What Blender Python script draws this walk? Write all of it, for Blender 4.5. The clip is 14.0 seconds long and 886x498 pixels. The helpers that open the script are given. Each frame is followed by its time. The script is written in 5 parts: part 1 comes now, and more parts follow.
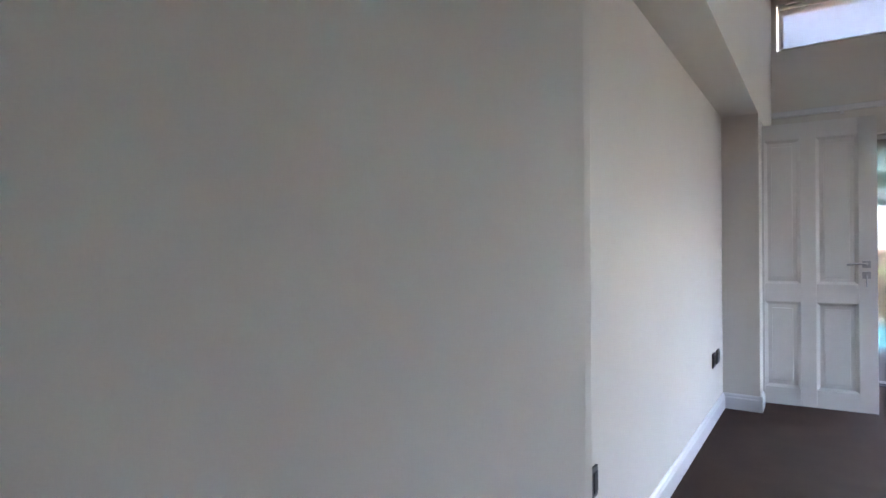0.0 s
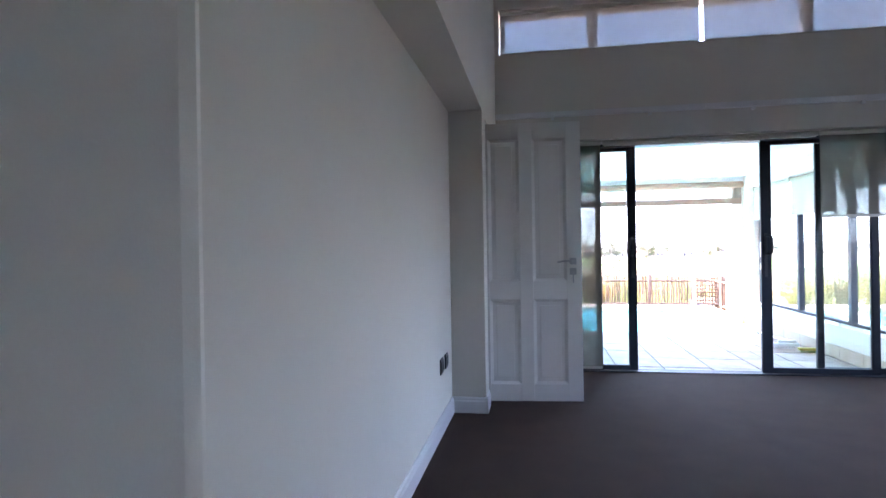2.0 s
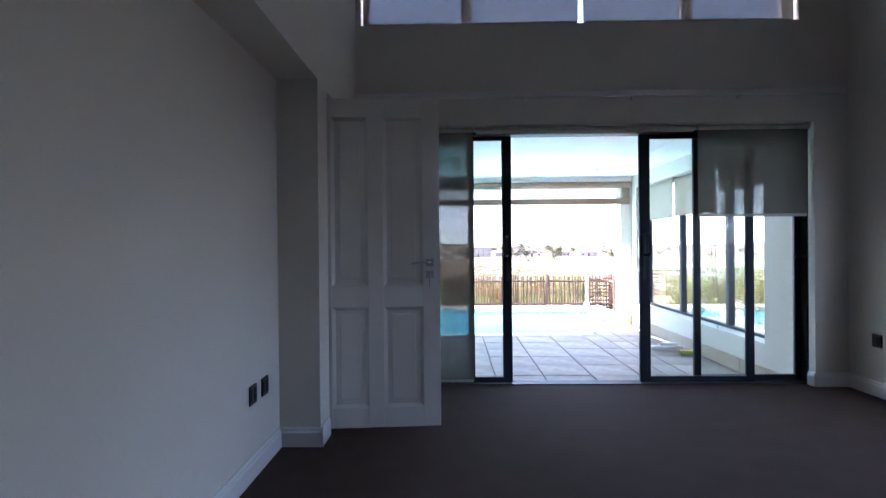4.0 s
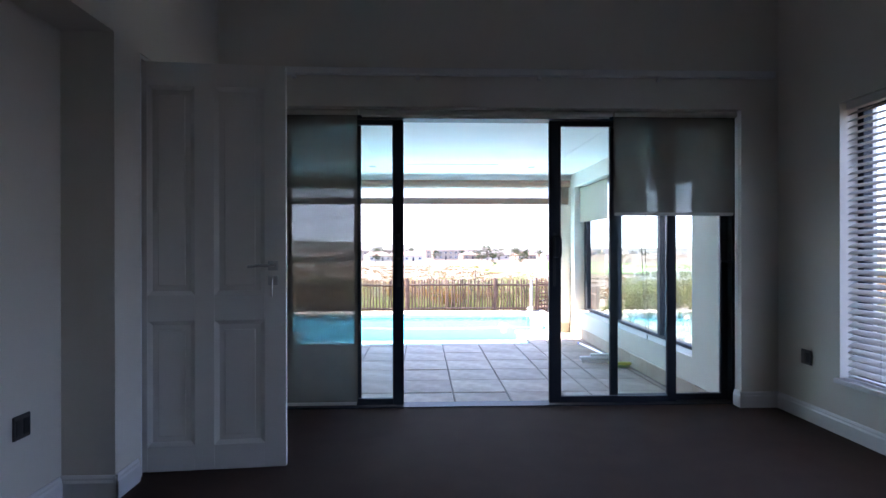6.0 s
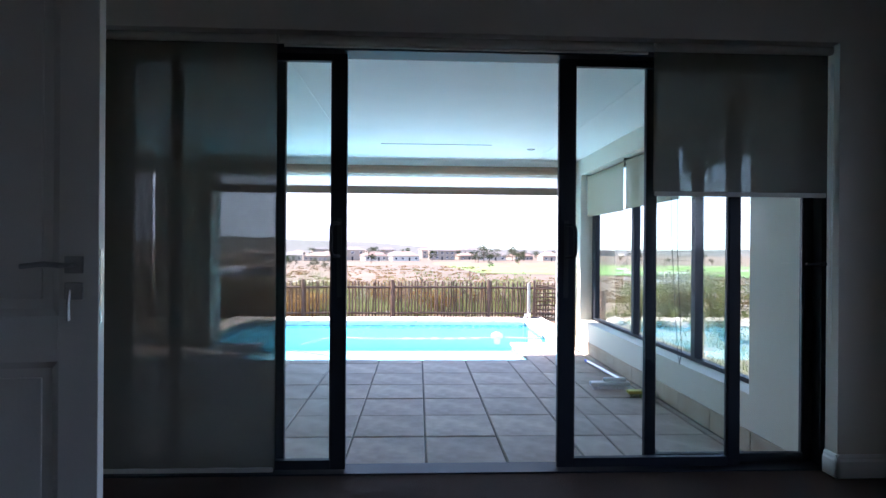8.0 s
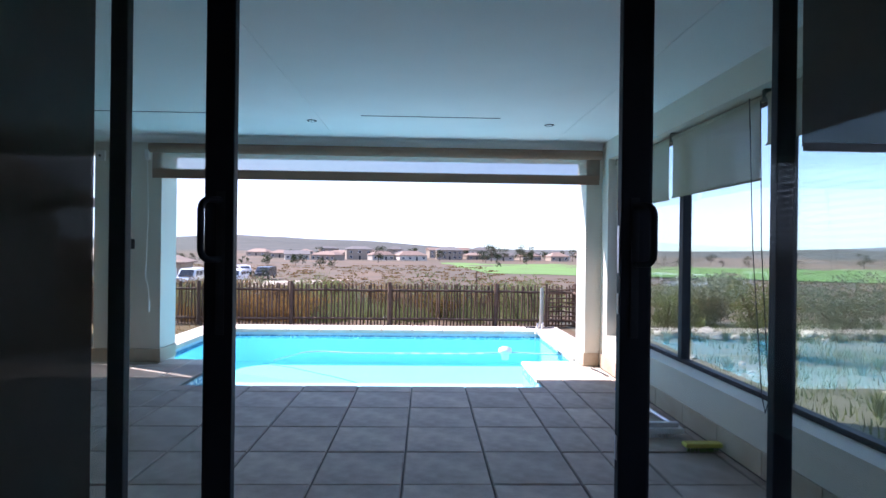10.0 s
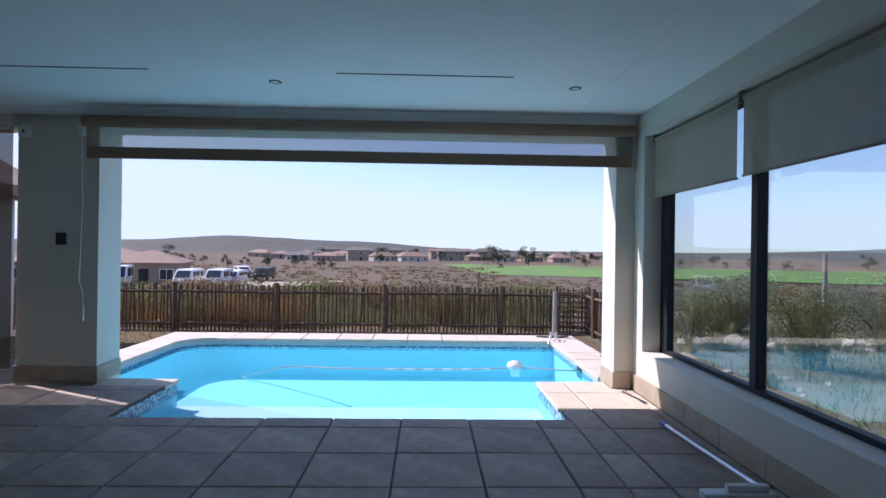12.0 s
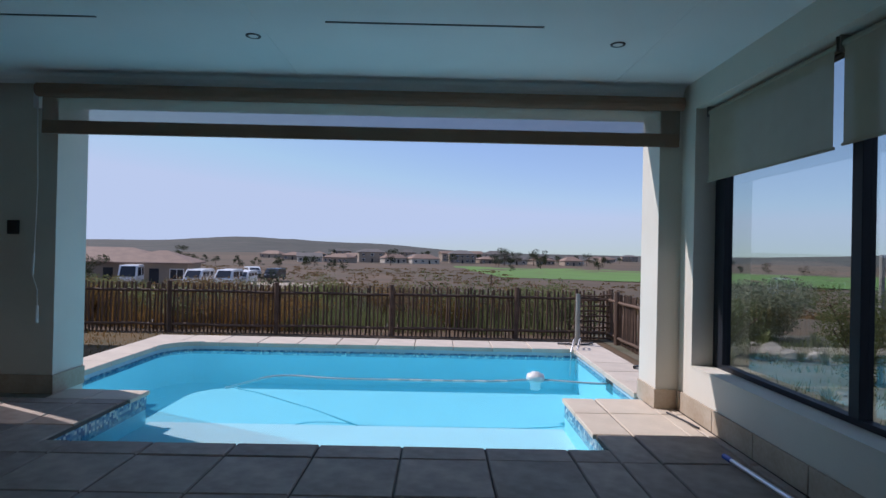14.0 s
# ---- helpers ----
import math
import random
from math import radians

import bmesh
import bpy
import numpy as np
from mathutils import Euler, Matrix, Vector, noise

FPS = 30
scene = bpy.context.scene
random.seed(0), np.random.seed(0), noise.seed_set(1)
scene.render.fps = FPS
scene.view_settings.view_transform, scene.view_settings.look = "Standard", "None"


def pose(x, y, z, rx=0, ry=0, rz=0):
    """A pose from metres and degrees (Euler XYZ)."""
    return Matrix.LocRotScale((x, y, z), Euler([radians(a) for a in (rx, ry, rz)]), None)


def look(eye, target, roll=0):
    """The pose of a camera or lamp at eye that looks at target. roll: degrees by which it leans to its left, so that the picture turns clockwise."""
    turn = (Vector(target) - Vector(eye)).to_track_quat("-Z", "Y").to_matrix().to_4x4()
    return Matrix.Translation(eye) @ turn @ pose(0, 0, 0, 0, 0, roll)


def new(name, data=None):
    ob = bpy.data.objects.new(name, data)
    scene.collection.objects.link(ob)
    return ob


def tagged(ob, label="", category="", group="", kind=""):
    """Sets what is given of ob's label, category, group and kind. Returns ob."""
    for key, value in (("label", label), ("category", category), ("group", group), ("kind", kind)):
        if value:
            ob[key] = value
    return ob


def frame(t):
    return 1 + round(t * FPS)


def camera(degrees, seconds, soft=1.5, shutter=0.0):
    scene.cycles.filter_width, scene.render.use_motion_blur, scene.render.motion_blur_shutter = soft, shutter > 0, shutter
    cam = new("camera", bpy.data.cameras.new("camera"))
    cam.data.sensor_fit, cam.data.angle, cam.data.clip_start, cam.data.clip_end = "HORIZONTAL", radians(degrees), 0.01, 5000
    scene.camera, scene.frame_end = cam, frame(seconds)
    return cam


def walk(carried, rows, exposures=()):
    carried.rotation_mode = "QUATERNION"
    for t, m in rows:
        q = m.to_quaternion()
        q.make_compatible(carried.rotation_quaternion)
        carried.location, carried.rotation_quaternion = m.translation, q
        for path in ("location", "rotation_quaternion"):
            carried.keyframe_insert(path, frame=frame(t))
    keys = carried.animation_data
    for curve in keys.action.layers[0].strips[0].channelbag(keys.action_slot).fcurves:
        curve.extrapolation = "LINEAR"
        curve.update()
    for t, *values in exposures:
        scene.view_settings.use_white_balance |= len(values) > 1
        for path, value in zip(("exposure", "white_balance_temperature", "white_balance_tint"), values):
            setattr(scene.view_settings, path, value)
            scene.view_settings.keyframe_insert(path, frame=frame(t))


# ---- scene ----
cam = camera(76.3, 14.0)
PATH = [
    (0, (2.655, 1.400, 1.210), (1.540, 3.061, 1.222), -0.2),
    (0.5, (2.63, 1.509, 1.256), (1.831, 3.342, 1.251), -0.7),
    (1, (2.629, 1.643, 1.238), (2.049, 3.557, 1.237), -0.9),
    (1.5, (2.659, 1.858, 1.221), (2.225, 3.81, 1.224), -0.8),
    (2, (2.67, 2.075, 1.231), (2.334, 4.047, 1.227), -0.9),
    (2.5, (2.709, 2.291, 1.229), (2.467, 4.277, 1.227), -0.8),
    (3, (2.844, 2.503, 1.229), (2.671, 4.495, 1.222), -0.7),
    (3.5, (2.972, 2.657, 1.217), (2.859, 4.654, 1.208), -0.6),
    (4, (3.085, 2.812, 1.219), (3.05, 4.811, 1.209), -0.5),
    (4.2, (3.136, 2.846, 1.217), (3.135, 4.846, 1.208), -0.4),
    (6.3, (3.794, 3.69, 1.198), (3.88, 5.688, 1.196), -0.0),
    (6.5, (3.814, 3.847, 1.189), (3.908, 5.845, 1.185), 0.1),
    (7, (3.849, 4.18, 1.194), (3.948, 6.178, 1.181), 0.2),
    (7.5, (3.891, 4.497, 1.183), (3.981, 6.495, 1.178), 0.3),
    (8, (3.979, 4.823, 1.169), (4.067, 6.821, 1.168), 0.4),
    (8.5, (4.0, 5.169, 1.174), (4.092, 7.167, 1.165), 0.4),
    (8.7, (4.057, 5.302, 1.159), (4.111, 7.301, 1.164), 0.6),
    (11, (4.181, 6.753, 1.172), (4.246, 8.751, 1.165), 0.8),
    (11.5, (4.206, 7.019, 1.121), (4.267, 9.018, 1.127), 0.8),
    (12, (4.218, 7.309, 1.121), (4.273, 9.308, 1.123), 0.8),
    (12.5, (4.262, 7.571, 1.114), (4.314, 9.57, 1.118), 0.9),
    (13, (4.281, 7.791, 1.085), (4.316, 9.791, 1.093), 1.0),
    (13.5, (4.263, 7.98, 1.065), (4.285, 9.98, 1.072), 1.0),
    (14, (4.237, 8.088, 1.046), (4.252, 10.088, 1.056), 1.2),
]
EXPOSURES = [(0, 5.85, 6800, 32), (0.5, 5.65, 6500, 32), (1.5, 5.2, 6200, 32), (3, 4.42, 6080, 32), (4.2, 3.84, 6080, 32), (6.5, 3.34, 6080, 31), (8.0, 2.70, 5960, 28), (11, 1.09, 5680, 27), (12.5, 0.48, 5700, 28), (14, 0.02, 5720, 22)]
walk(cam, [(t, look(eye, target, roll)) for t, eye, target, roll in PATH], EXPOSURES)

# ---- world and sun ----
SUN_DIR = Vector((-0.90, 0.45, 1.0)).normalized()      # towards the sun
world = bpy.data.worlds.new("world")
scene.world = world
world.use_nodes = True
wn = world.node_tree.nodes
sky = wn.new("ShaderNodeTexSky")
sky.sky_type = "NISHITA"
sky.sun_disc = False
sky.sun_elevation = math.asin(SUN_DIR.z)
sky.sun_rotation = math.atan2(SUN_DIR.x, SUN_DIR.y)
sky.dust_density = 0.15
sky.ozone_density = 3.0
sky.altitude = 50
wn["Background"].inputs["Strength"].default_value = 0.11
# a dusty summer horizon: the palest part of the sky stays a soft lavender
cap, veil = wn.new("ShaderNodeMix"), wn.new("ShaderNodeMix")
cap.data_type = veil.data_type = "RGBA"
cap.blend_type = "DARKEN"
cap.inputs["Factor"].default_value, veil.inputs["Factor"].default_value = 1.0, 0.22
cap.inputs["B"].default_value, veil.inputs["B"].default_value = (4.65, 5.45, 6.3, 1), (4.2, 4.95, 6.0, 1)
world.node_tree.links.new(sky.outputs["Color"], cap.inputs["A"])
world.node_tree.links.new(cap.outputs["Result"], veil.inputs["A"])
world.node_tree.links.new(veil.outputs["Result"], wn["Background"].inputs["Color"])
sun_data = bpy.data.lights.new("sun", "SUN")
sun_data.energy, sun_data.angle, sun_data.color = 4.0, radians(0.53), (1.0, 0.90, 0.76)
sun = new("sun", sun_data)
sun.matrix_world = look(SUN_DIR * 50, (0, 0, 0))


# ---- materials ----
def mat(name, col, rough=0.6, var=0.12, scale=6.0, fine=90.0, bump=0.15, metal=0.0, col2=None, spread=0.0, dist=0.004, spec=0.5):
    """A surface with slow stains and fine grain; spread varies it from piece to piece."""
    m = bpy.data.materials.new(name)
    m.use_nodes = True
    nt = m.node_tree
    n, l = nt.nodes, nt.links
    b = n["Principled BSDF"]
    b.inputs["Roughness"].default_value = rough
    b.inputs["Metallic"].default_value = metal
    b.inputs["Specular IOR Level"].default_value = spec
    tc = n.new("ShaderNodeTexCoord")
    big, small = n.new("ShaderNodeTexNoise"), n.new("ShaderNodeTexNoise")
    big.inputs["Scale"].default_value, big.inputs["Detail"].default_value = scale, 5
    small.inputs["Scale"].default_value, small.inputs["Detail"].default_value = fine, 3
    l.new(tc.outputs["Object"], big.inputs["Vector"])
    l.new(tc.outputs["Object"], small.inputs["Vector"])
    ramp = n.new("ShaderNodeValToRGB")
    c2 = col2 or tuple(max(0, c * (1 - 2 * var)) for c in col)
    ramp.color_ramp.elements[0].position, ramp.color_ramp.elements[1].position = 0.3, 0.7
    ramp.color_ramp.elements[0].color = (*c2, 1)
    ramp.color_ramp.elements[1].color = (*col, 1)
    mix = n.new("ShaderNodeMath")
    mix.operation = "MULTIPLY_ADD"
    mix.inputs[1].default_value = 0.3
    l.new(small.outputs["Fac"], mix.inputs[0])
    sub = n.new("ShaderNodeMath")
    sub.operation = "MULTIPLY_ADD"
    sub.inputs[1].default_value, sub.inputs[2].default_value = 0.7, 0.0
    l.new(big.outputs["Fac"], sub.inputs[0])
    l.new(sub.outputs[0], mix.inputs[2])
    l.new(mix.outputs[0], ramp.inputs["Fac"])
    out = ramp.outputs["Color"]
    if spread:
        info = n.new("ShaderNodeObjectInfo")
        hsv = n.new("ShaderNodeHueSaturation")
        mr = n.new("ShaderNodeMapRange")
        mr.inputs["To Min"].default_value, mr.inputs["To Max"].default_value = 1 - spread, 1 + spread
        l.new(info.outputs["Random"], mr.inputs["Value"])
        l.new(mr.outputs["Result"], hsv.inputs["Value"])
        l.new(out, hsv.inputs["Color"])
        out = hsv.outputs["Color"]
    l.new(out, b.inputs["Base Color"])
    if bump:
        bp = n.new("ShaderNodeBump")
        bp.inputs["Strength"].default_value, bp.inputs["Distance"].default_value = bump, dist
        l.new(small.outputs["Fac"], bp.inputs["Height"])
        l.new(bp.outputs["Normal"], b.inputs["Normal"])
    return m


def clear(name, tint, gloss=0.0, f0=0.04, slant=0.85):
    """A thin clear sheet: it lets light through and mirrors more at a slant."""
    m = bpy.data.materials.new(name)
    m.use_nodes = True
    n, l = m.node_tree.nodes, m.node_tree.links
    n.remove(n["Principled BSDF"])
    tr, gl, mx, lw = n.new("ShaderNodeBsdfTransparent"), n.new("ShaderNodeBsdfGlossy"), n.new("ShaderNodeMixShader"), n.new("ShaderNodeLayerWeight")
    pw, ad = n.new("ShaderNodeMath"), n.new("ShaderNodeMath")
    pw.operation, ad.operation = "POWER", "MULTIPLY_ADD"
    pw.inputs[1].default_value = 5
    ad.inputs[1].default_value, ad.inputs[2].default_value = slant, f0
    tr.inputs["Color"].default_value = (*tint, 1)
    gl.inputs["Roughness"].default_value = gloss
    lw.inputs["Blend"].default_value = 0.5
    l.new(lw.outputs["Facing"], pw.inputs[0])
    l.new(pw.outputs[0], ad.inputs[0])
    l.new(ad.outputs[0], mx.inputs[0])
    l.new(tr.outputs[0], mx.inputs[1])
    l.new(gl.outputs[0], mx.inputs[2])
    l.new(mx.outputs[0], n["Material Output"].inputs["Surface"])
    return m


def sheer(name, col, see, through_glow=0.15):
    """Screen fabric of a roller blind; see: the share of light that passes its open weave."""
    m = bpy.data.materials.new(name)
    m.use_nodes = True
    n, l = m.node_tree.nodes, m.node_tree.links
    n.remove(n["Principled BSDF"])
    tr, df, tl, m1, m2 = (n.new("ShaderNodeBsdfTransparent"), n.new("ShaderNodeBsdfDiffuse"), n.new("ShaderNodeBsdfTranslucent"),
                          n.new("ShaderNodeMixShader"), n.new("ShaderNodeMixShader"))
    tc, wv = n.new("ShaderNodeTexCoord"), n.new("ShaderNodeTexNoise")
    wv.inputs["Scale"].default_value = 8
    rp = n.new("ShaderNodeValToRGB")
    rp.color_ramp.elements[0].color = (*[c * 0.85 for c in col], 1)
    rp.color_ramp.elements[1].color = (*col, 1)
    l.new(tc.outputs["Object"], wv.inputs["Vector"])
    l.new(wv.outputs["Fac"], rp.inputs["Fac"])
    l.new(rp.outputs["Color"], df.inputs["Color"])
    l.new(rp.outputs["Color"], tl.inputs["Color"])
    m1.inputs[0].default_value = through_glow
    m2.inputs[0].default_value = see
    l.new(df.outputs[0], m1.inputs[1])
    l.new(tl.outputs[0], m1.inputs[2])
    l.new(m1.outputs[0], m2.inputs[1])
    l.new(tr.outputs[0], m2.inputs[2])
    l.new(m2.outputs[0], n["Material Output"].inputs["Surface"])
    return m


M_WALL = mat("wall_paint", (0.76, 0.725, 0.65), 0.75, 0.03, 1.5, 220, 0.08)
M_CEIL = mat("ceiling_paint", (0.85, 0.86, 0.85), 0.8, 0.03, 2.0, 200, 0.05)
M_TRIM = mat("white_gloss", (0.80, 0.80, 0.79), 0.35, 0.03, 4.0, 120, 0.05)
M_DOOR = mat("door_paint", (0.83, 0.81, 0.76), 0.4, 0.03, 3.0, 150, 0.06)
M_CARPET = mat("carpet", (0.084, 0.054, 0.042), 0.95, 0.09, 5.0, 420, 0.6, dist=0.006, spec=0.1)
M_ALU = mat("charcoal_aluminium", (0.022, 0.026, 0.034), 0.5, 0.1, 5, 200, 0.05, spec=0.2)
M_STEEL = mat("brushed_steel", (0.55, 0.55, 0.55), 0.3, 0.08, 12, 200, 0.05, metal=1.0)
M_SOCKET = mat("charcoal_plastic", (0.035, 0.036, 0.04), 0.35, 0.1, 20, 200, 0.05)
M_GLASS_OUT = clear("terrace_glass", (0.90, 0.94, 0.93), 0.0, 0.10)
M_GLASS = clear("glass", (0.95, 0.975, 0.965), 0.0, 0.025)
M_BLIND_BAR = mat("blind_bar", (0.55, 0.52, 0.44), 0.6, 0.06, 6, 150, 0.05)
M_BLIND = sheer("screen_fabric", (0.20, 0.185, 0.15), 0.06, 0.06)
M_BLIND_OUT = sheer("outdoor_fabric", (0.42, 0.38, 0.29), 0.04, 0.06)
M_BLIND_FAR = sheer("brown_fabric", (0.36, 0.27, 0.21), 0.35)
M_SLAT = mat("blind_slat", (0.70, 0.69, 0.66), 0.5, 0.04, 10, 120, 0.05)
M_PAVER = mat("paver", (0.50, 0.40, 0.335), 0.72, 0.26, 3.2, 14, 0.30, spread=0.13, dist=0.008)
M_GROUT = mat("grout", (0.13, 0.115, 0.10), 0.9, 0.15, 8, 120, 0.3)
M_COPING = mat("coping", (0.66, 0.57, 0.46), 0.75, 0.1, 5.0, 80, 0.3, spread=0.05)
M_SKIRT = mat("skirting_tile", (0.52, 0.45, 0.36), 0.7, 0.1, 4.0, 40, 0.2, col2=(0.36, 0.275, 0.185), spread=0.06)
# pool plaster in two copies: light through shallow and deep water painted in
M_STEP = mat("shallow_lit_plaster", (0.78, 0.92, 0.95), 0.6, 0.04, 2.0, 60, 0.1)
M_POOL = mat("pool_plaster", (0.38, 0.81, 0.92), 0.6, 0.04, 2.0, 60, 0.1)
M_POOL_LINE = mat("floor_line_blue", (0.24, 0.58, 0.70), 0.6, 0.05, 5, 60, 0.0)
M_WATER = clear("water", (0.80, 0.97, 0.99), 0.5, 0.012, 0.02)
# the water's own blue: a share of the light is scattered back
wl_ = M_WATER.node_tree
murk, mmx = wl_.nodes.new("ShaderNodeBsdfDiffuse"), wl_.nodes.new("ShaderNodeMixShader")
murk.inputs["Color"].default_value = (0.05, 0.45, 0.63, 1)
mmx.inputs[0].default_value = 0.40
wl_.links.new(wl_.nodes["Transparent BSDF"].outputs[0], mmx.inputs[1])
wl_.links.new(murk.outputs[0], mmx.inputs[2])
wl_.links.new(mmx.outputs[0], wl_.nodes["Mix Shader"].inputs[1])
wn_ = M_WATER.node_tree.nodes
rip, rb = wn_.new("ShaderNodeTexNoise"), wn_.new("ShaderNodeBump")
rip.inputs["Scale"].default_value, rb.inputs["Strength"].default_value, rb.inputs["Distance"].default_value = 4.0, 0.35, 0.02
M_WATER.node_tree.links.new(rip.outputs["Fac"], rb.inputs["Height"])
M_WATER.node_tree.links.new(rb.outputs["Normal"], wn_["Glossy BSDF"].inputs["Normal"])
M_POLE = mat("dark_pole_wood", (0.16, 0.10, 0.064), 0.8, 0.25, 6, 60, 0.4, spread=0.25)
M_GREYPOLE = mat("grey_pole_wood", (0.32, 0.30, 0.26), 0.8, 0.15, 6, 60, 0.4)
M_ROOF = mat("roof_tile", (0.30, 0.205, 0.15), 0.8, 0.15, 1.0, 8, 0.3, spread=0.15)
M_ROOF_GREY = mat("grey_roof_tile", (0.17, 0.155, 0.14), 0.8, 0.15, 1.0, 8, 0.3, spread=0.2)
M_HOUSE_PALE = mat("pale_house_plaster", (0.60, 0.54, 0.45), 0.8, 0.1, 1.0, 20, 0.1, spread=0.15)
M_HOUSE = mat("house_plaster", (0.36, 0.29, 0.22), 0.8, 0.1, 1.0, 20, 0.1, spread=0.18)
M_DARKGLASS = mat("far_window", (0.03, 0.035, 0.045), 0.15, 0.1, 1, 5, 0)
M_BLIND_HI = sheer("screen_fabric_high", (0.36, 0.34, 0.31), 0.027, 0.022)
M_BLIND_DOWN = sheer("brown_screen_fabric", (0.20, 0.155, 0.12), 0.14, 0.03)
M_PLASTER = mat("terrace_plaster", (0.72, 0.68, 0.59), 0.8, 0.05, 2.0, 140, 0.2)
M_ALUPOLE = mat("aluminium_pole", (0.75, 0.76, 0.78), 0.3, 0.05, 20, 200, 0.03, metal=0.8)
M_BLUE = mat("blue_plastic", (0.03, 0.10, 0.55), 0.4, 0.1, 20, 200, 0.03)
M_BRISTLE = mat("white_bristle", (0.70, 0.70, 0.66), 0.7, 0.1, 30, 200, 0.0)
M_YELLOW = mat("yellow_plastic", (0.62, 0.55, 0.10), 0.45, 0.1, 20, 200, 0.03)
M_GREEN = mat("green_bristle", (0.25, 0.36, 0.10), 0.7, 0.1, 20, 200, 0.0)
M_CARWHITE = mat("white_car_paint", (0.80, 0.80, 0.80), 0.25, 0.03, 2, 30, 0.0)
M_CARDARK = mat("dark_car_paint", (0.05, 0.055, 0.065), 0.25, 0.05, 2, 30, 0.0)
M_TYRE = mat("tyre_rubber", (0.02, 0.02, 0.02), 0.8, 0.1, 10, 60, 0.1)
M_STONE = mat("pale_stone", (0.46, 0.41, 0.34), 0.85, 0.2, 3, 30, 0.5, spread=0.2, dist=0.02)
M_BARK = mat("bark", (0.14, 0.10, 0.07), 0.9, 0.25, 8, 60, 0.6)
M_BAND = mat("pale_glazed_tile", (0.52, 0.66, 0.74), 0.3, 0.08, 6.0, 60, 0.05)
M_MOSAIC = bpy.data.materials.new("mosaic_band")
M_MOSAIC.use_nodes = True
mn, ml = M_MOSAIC.node_tree.nodes, M_MOSAIC.node_tree.links
mt, mv, mr_ = mn.new("ShaderNodeTexCoord"), mn.new("ShaderNodeTexVoronoi"), mn.new("ShaderNodeValToRGB")
mv.distance, mv.inputs["Scale"].default_value, mv.inputs["Randomness"].default_value = "CHEBYCHEV", 46, 0.1
sep = mn.new("ShaderNodeSeparateColor")
ml.new(mt.outputs["Object"], mv.inputs["Vector"])
ml.new(mv.outputs["Color"], sep.inputs["Color"])
ml.new(sep.outputs["Red"], mr_.inputs["Fac"])
mr_.color_ramp.interpolation = "CONSTANT"
for pos, c_ in ((0.0, (0.06, 0.13, 0.24)), (0.35, (0.12, 0.23, 0.34)), (0.62, (0.24, 0.36, 0.44)), (0.82, (0.48, 0.54, 0.54))):
    e = mr_.color_ramp.elements[0] if pos == 0 else mr_.color_ramp.elements.new(pos)
    e.position, e.color = pos, (*c_, 1)
ml.new(mr_.outputs["Color"], mn["Principled BSDF"].inputs["Base Color"])
mn["Principled BSDF"].inputs["Roughness"].default_value = 0.2


def leafy(name, cols, rough=0.7):
    """Foliage whose leaves differ one from another."""
    m = bpy.data.materials.new(name)
    m.use_nodes = True
    n, l = m.node_tree.nodes, m.node_tree.links
    g, r = n.new("ShaderNodeNewGeometry"), n.new("ShaderNodeValToRGB")
    for i, c in enumerate(cols):
        e = r.color_ramp.elements[i] if i < 2 else r.color_ramp.elements.new(0.5)
        e.position, e.color = i / (len(cols) - 1), (*c, 1)
    l.new(g.outputs["Random Per Island"], r.inputs["Fac"])
    l.new(r.outputs["Color"], n["Principled BSDF"].inputs["Base Color"])
    n["Principled BSDF"].inputs["Roughness"].default_value = rough
    n["Principled BSDF"].inputs["Specular IOR Level"].default_value = 0.2
    thin, both = n.new("ShaderNodeBsdfTranslucent"), n.new("ShaderNodeMixShader")
    both.inputs[0].default_value = 0.4
    l.new(r.outputs["Color"], thin.inputs["Color"])
    l.new(n["Principled BSDF"].outputs[0], both.inputs[1])
    l.new(thin.outputs[0], both.inputs[2])
    l.new(both.outputs[0], n["Material Output"].inputs["Surface"])
    return m


M_LEAF = leafy("leaf_olive", ((0.11, 0.14, 0.05), (0.18, 0.21, 0.08), (0.235, 0.24, 0.105)))
M_LEAF_GREY = leafy("leaf_grey", ((0.17, 0.20, 0.12), (0.25, 0.27, 0.17), (0.31, 0.31, 0.21)))
M_SCRUB = leafy("scrub", ((0.17, 0.10, 0.045), (0.22, 0.135, 0.068), (0.25, 0.16, 0.082), (0.14, 0.125, 0.052)))
M_TREE = leafy("tree_dark", ((0.018, 0.028, 0.012), (0.05, 0.065, 0.028)))
M_LAWN = mat("green_field", (0.13, 0.25, 0.04), 0.9, 0.2, 0.05, 1.5, 0.3, col2=(0.10, 0.18, 0.035))
M_HOSE = mat("hose_plastic", (0.42, 0.45, 0.46), 0.5, 0.06, 20, 200, 0.05)
M_TRACK = mat("sand_track", (0.44, 0.36, 0.27), 0.9, 0.12, 0.3, 4.0, 0.2)
M_HILL = mat("heath_hill", (0.098, 0.088, 0.066), 0.95, 0.4, 0.022, 0.30, 0.0, col2=(0.030, 0.036, 0.027))
M_VELD = mat("veld", (0.20, 0.11, 0.057), 0.95, 0.45, 0.15, 2.4, 0.5, col2=(0.095, 0.07, 0.04))
M_GRASS = mat("dry_grass", (0.15, 0.088, 0.032), 0.95, 0.3, 2.0, 40.0, 0.5, col2=(0.07, 0.058, 0.02))
M_RUST = leafy("rusty_scrub", ((0.17, 0.095, 0.03), (0.30, 0.17, 0.055), (0.24, 0.17, 0.065), (0.15, 0.125, 0.05)))
M_BED = mat("gravel_bed", (0.19, 0.16, 0.115), 0.95, 0.25, 1.2, 25.0, 0.5, col2=(0.075, 0.08, 0.04))
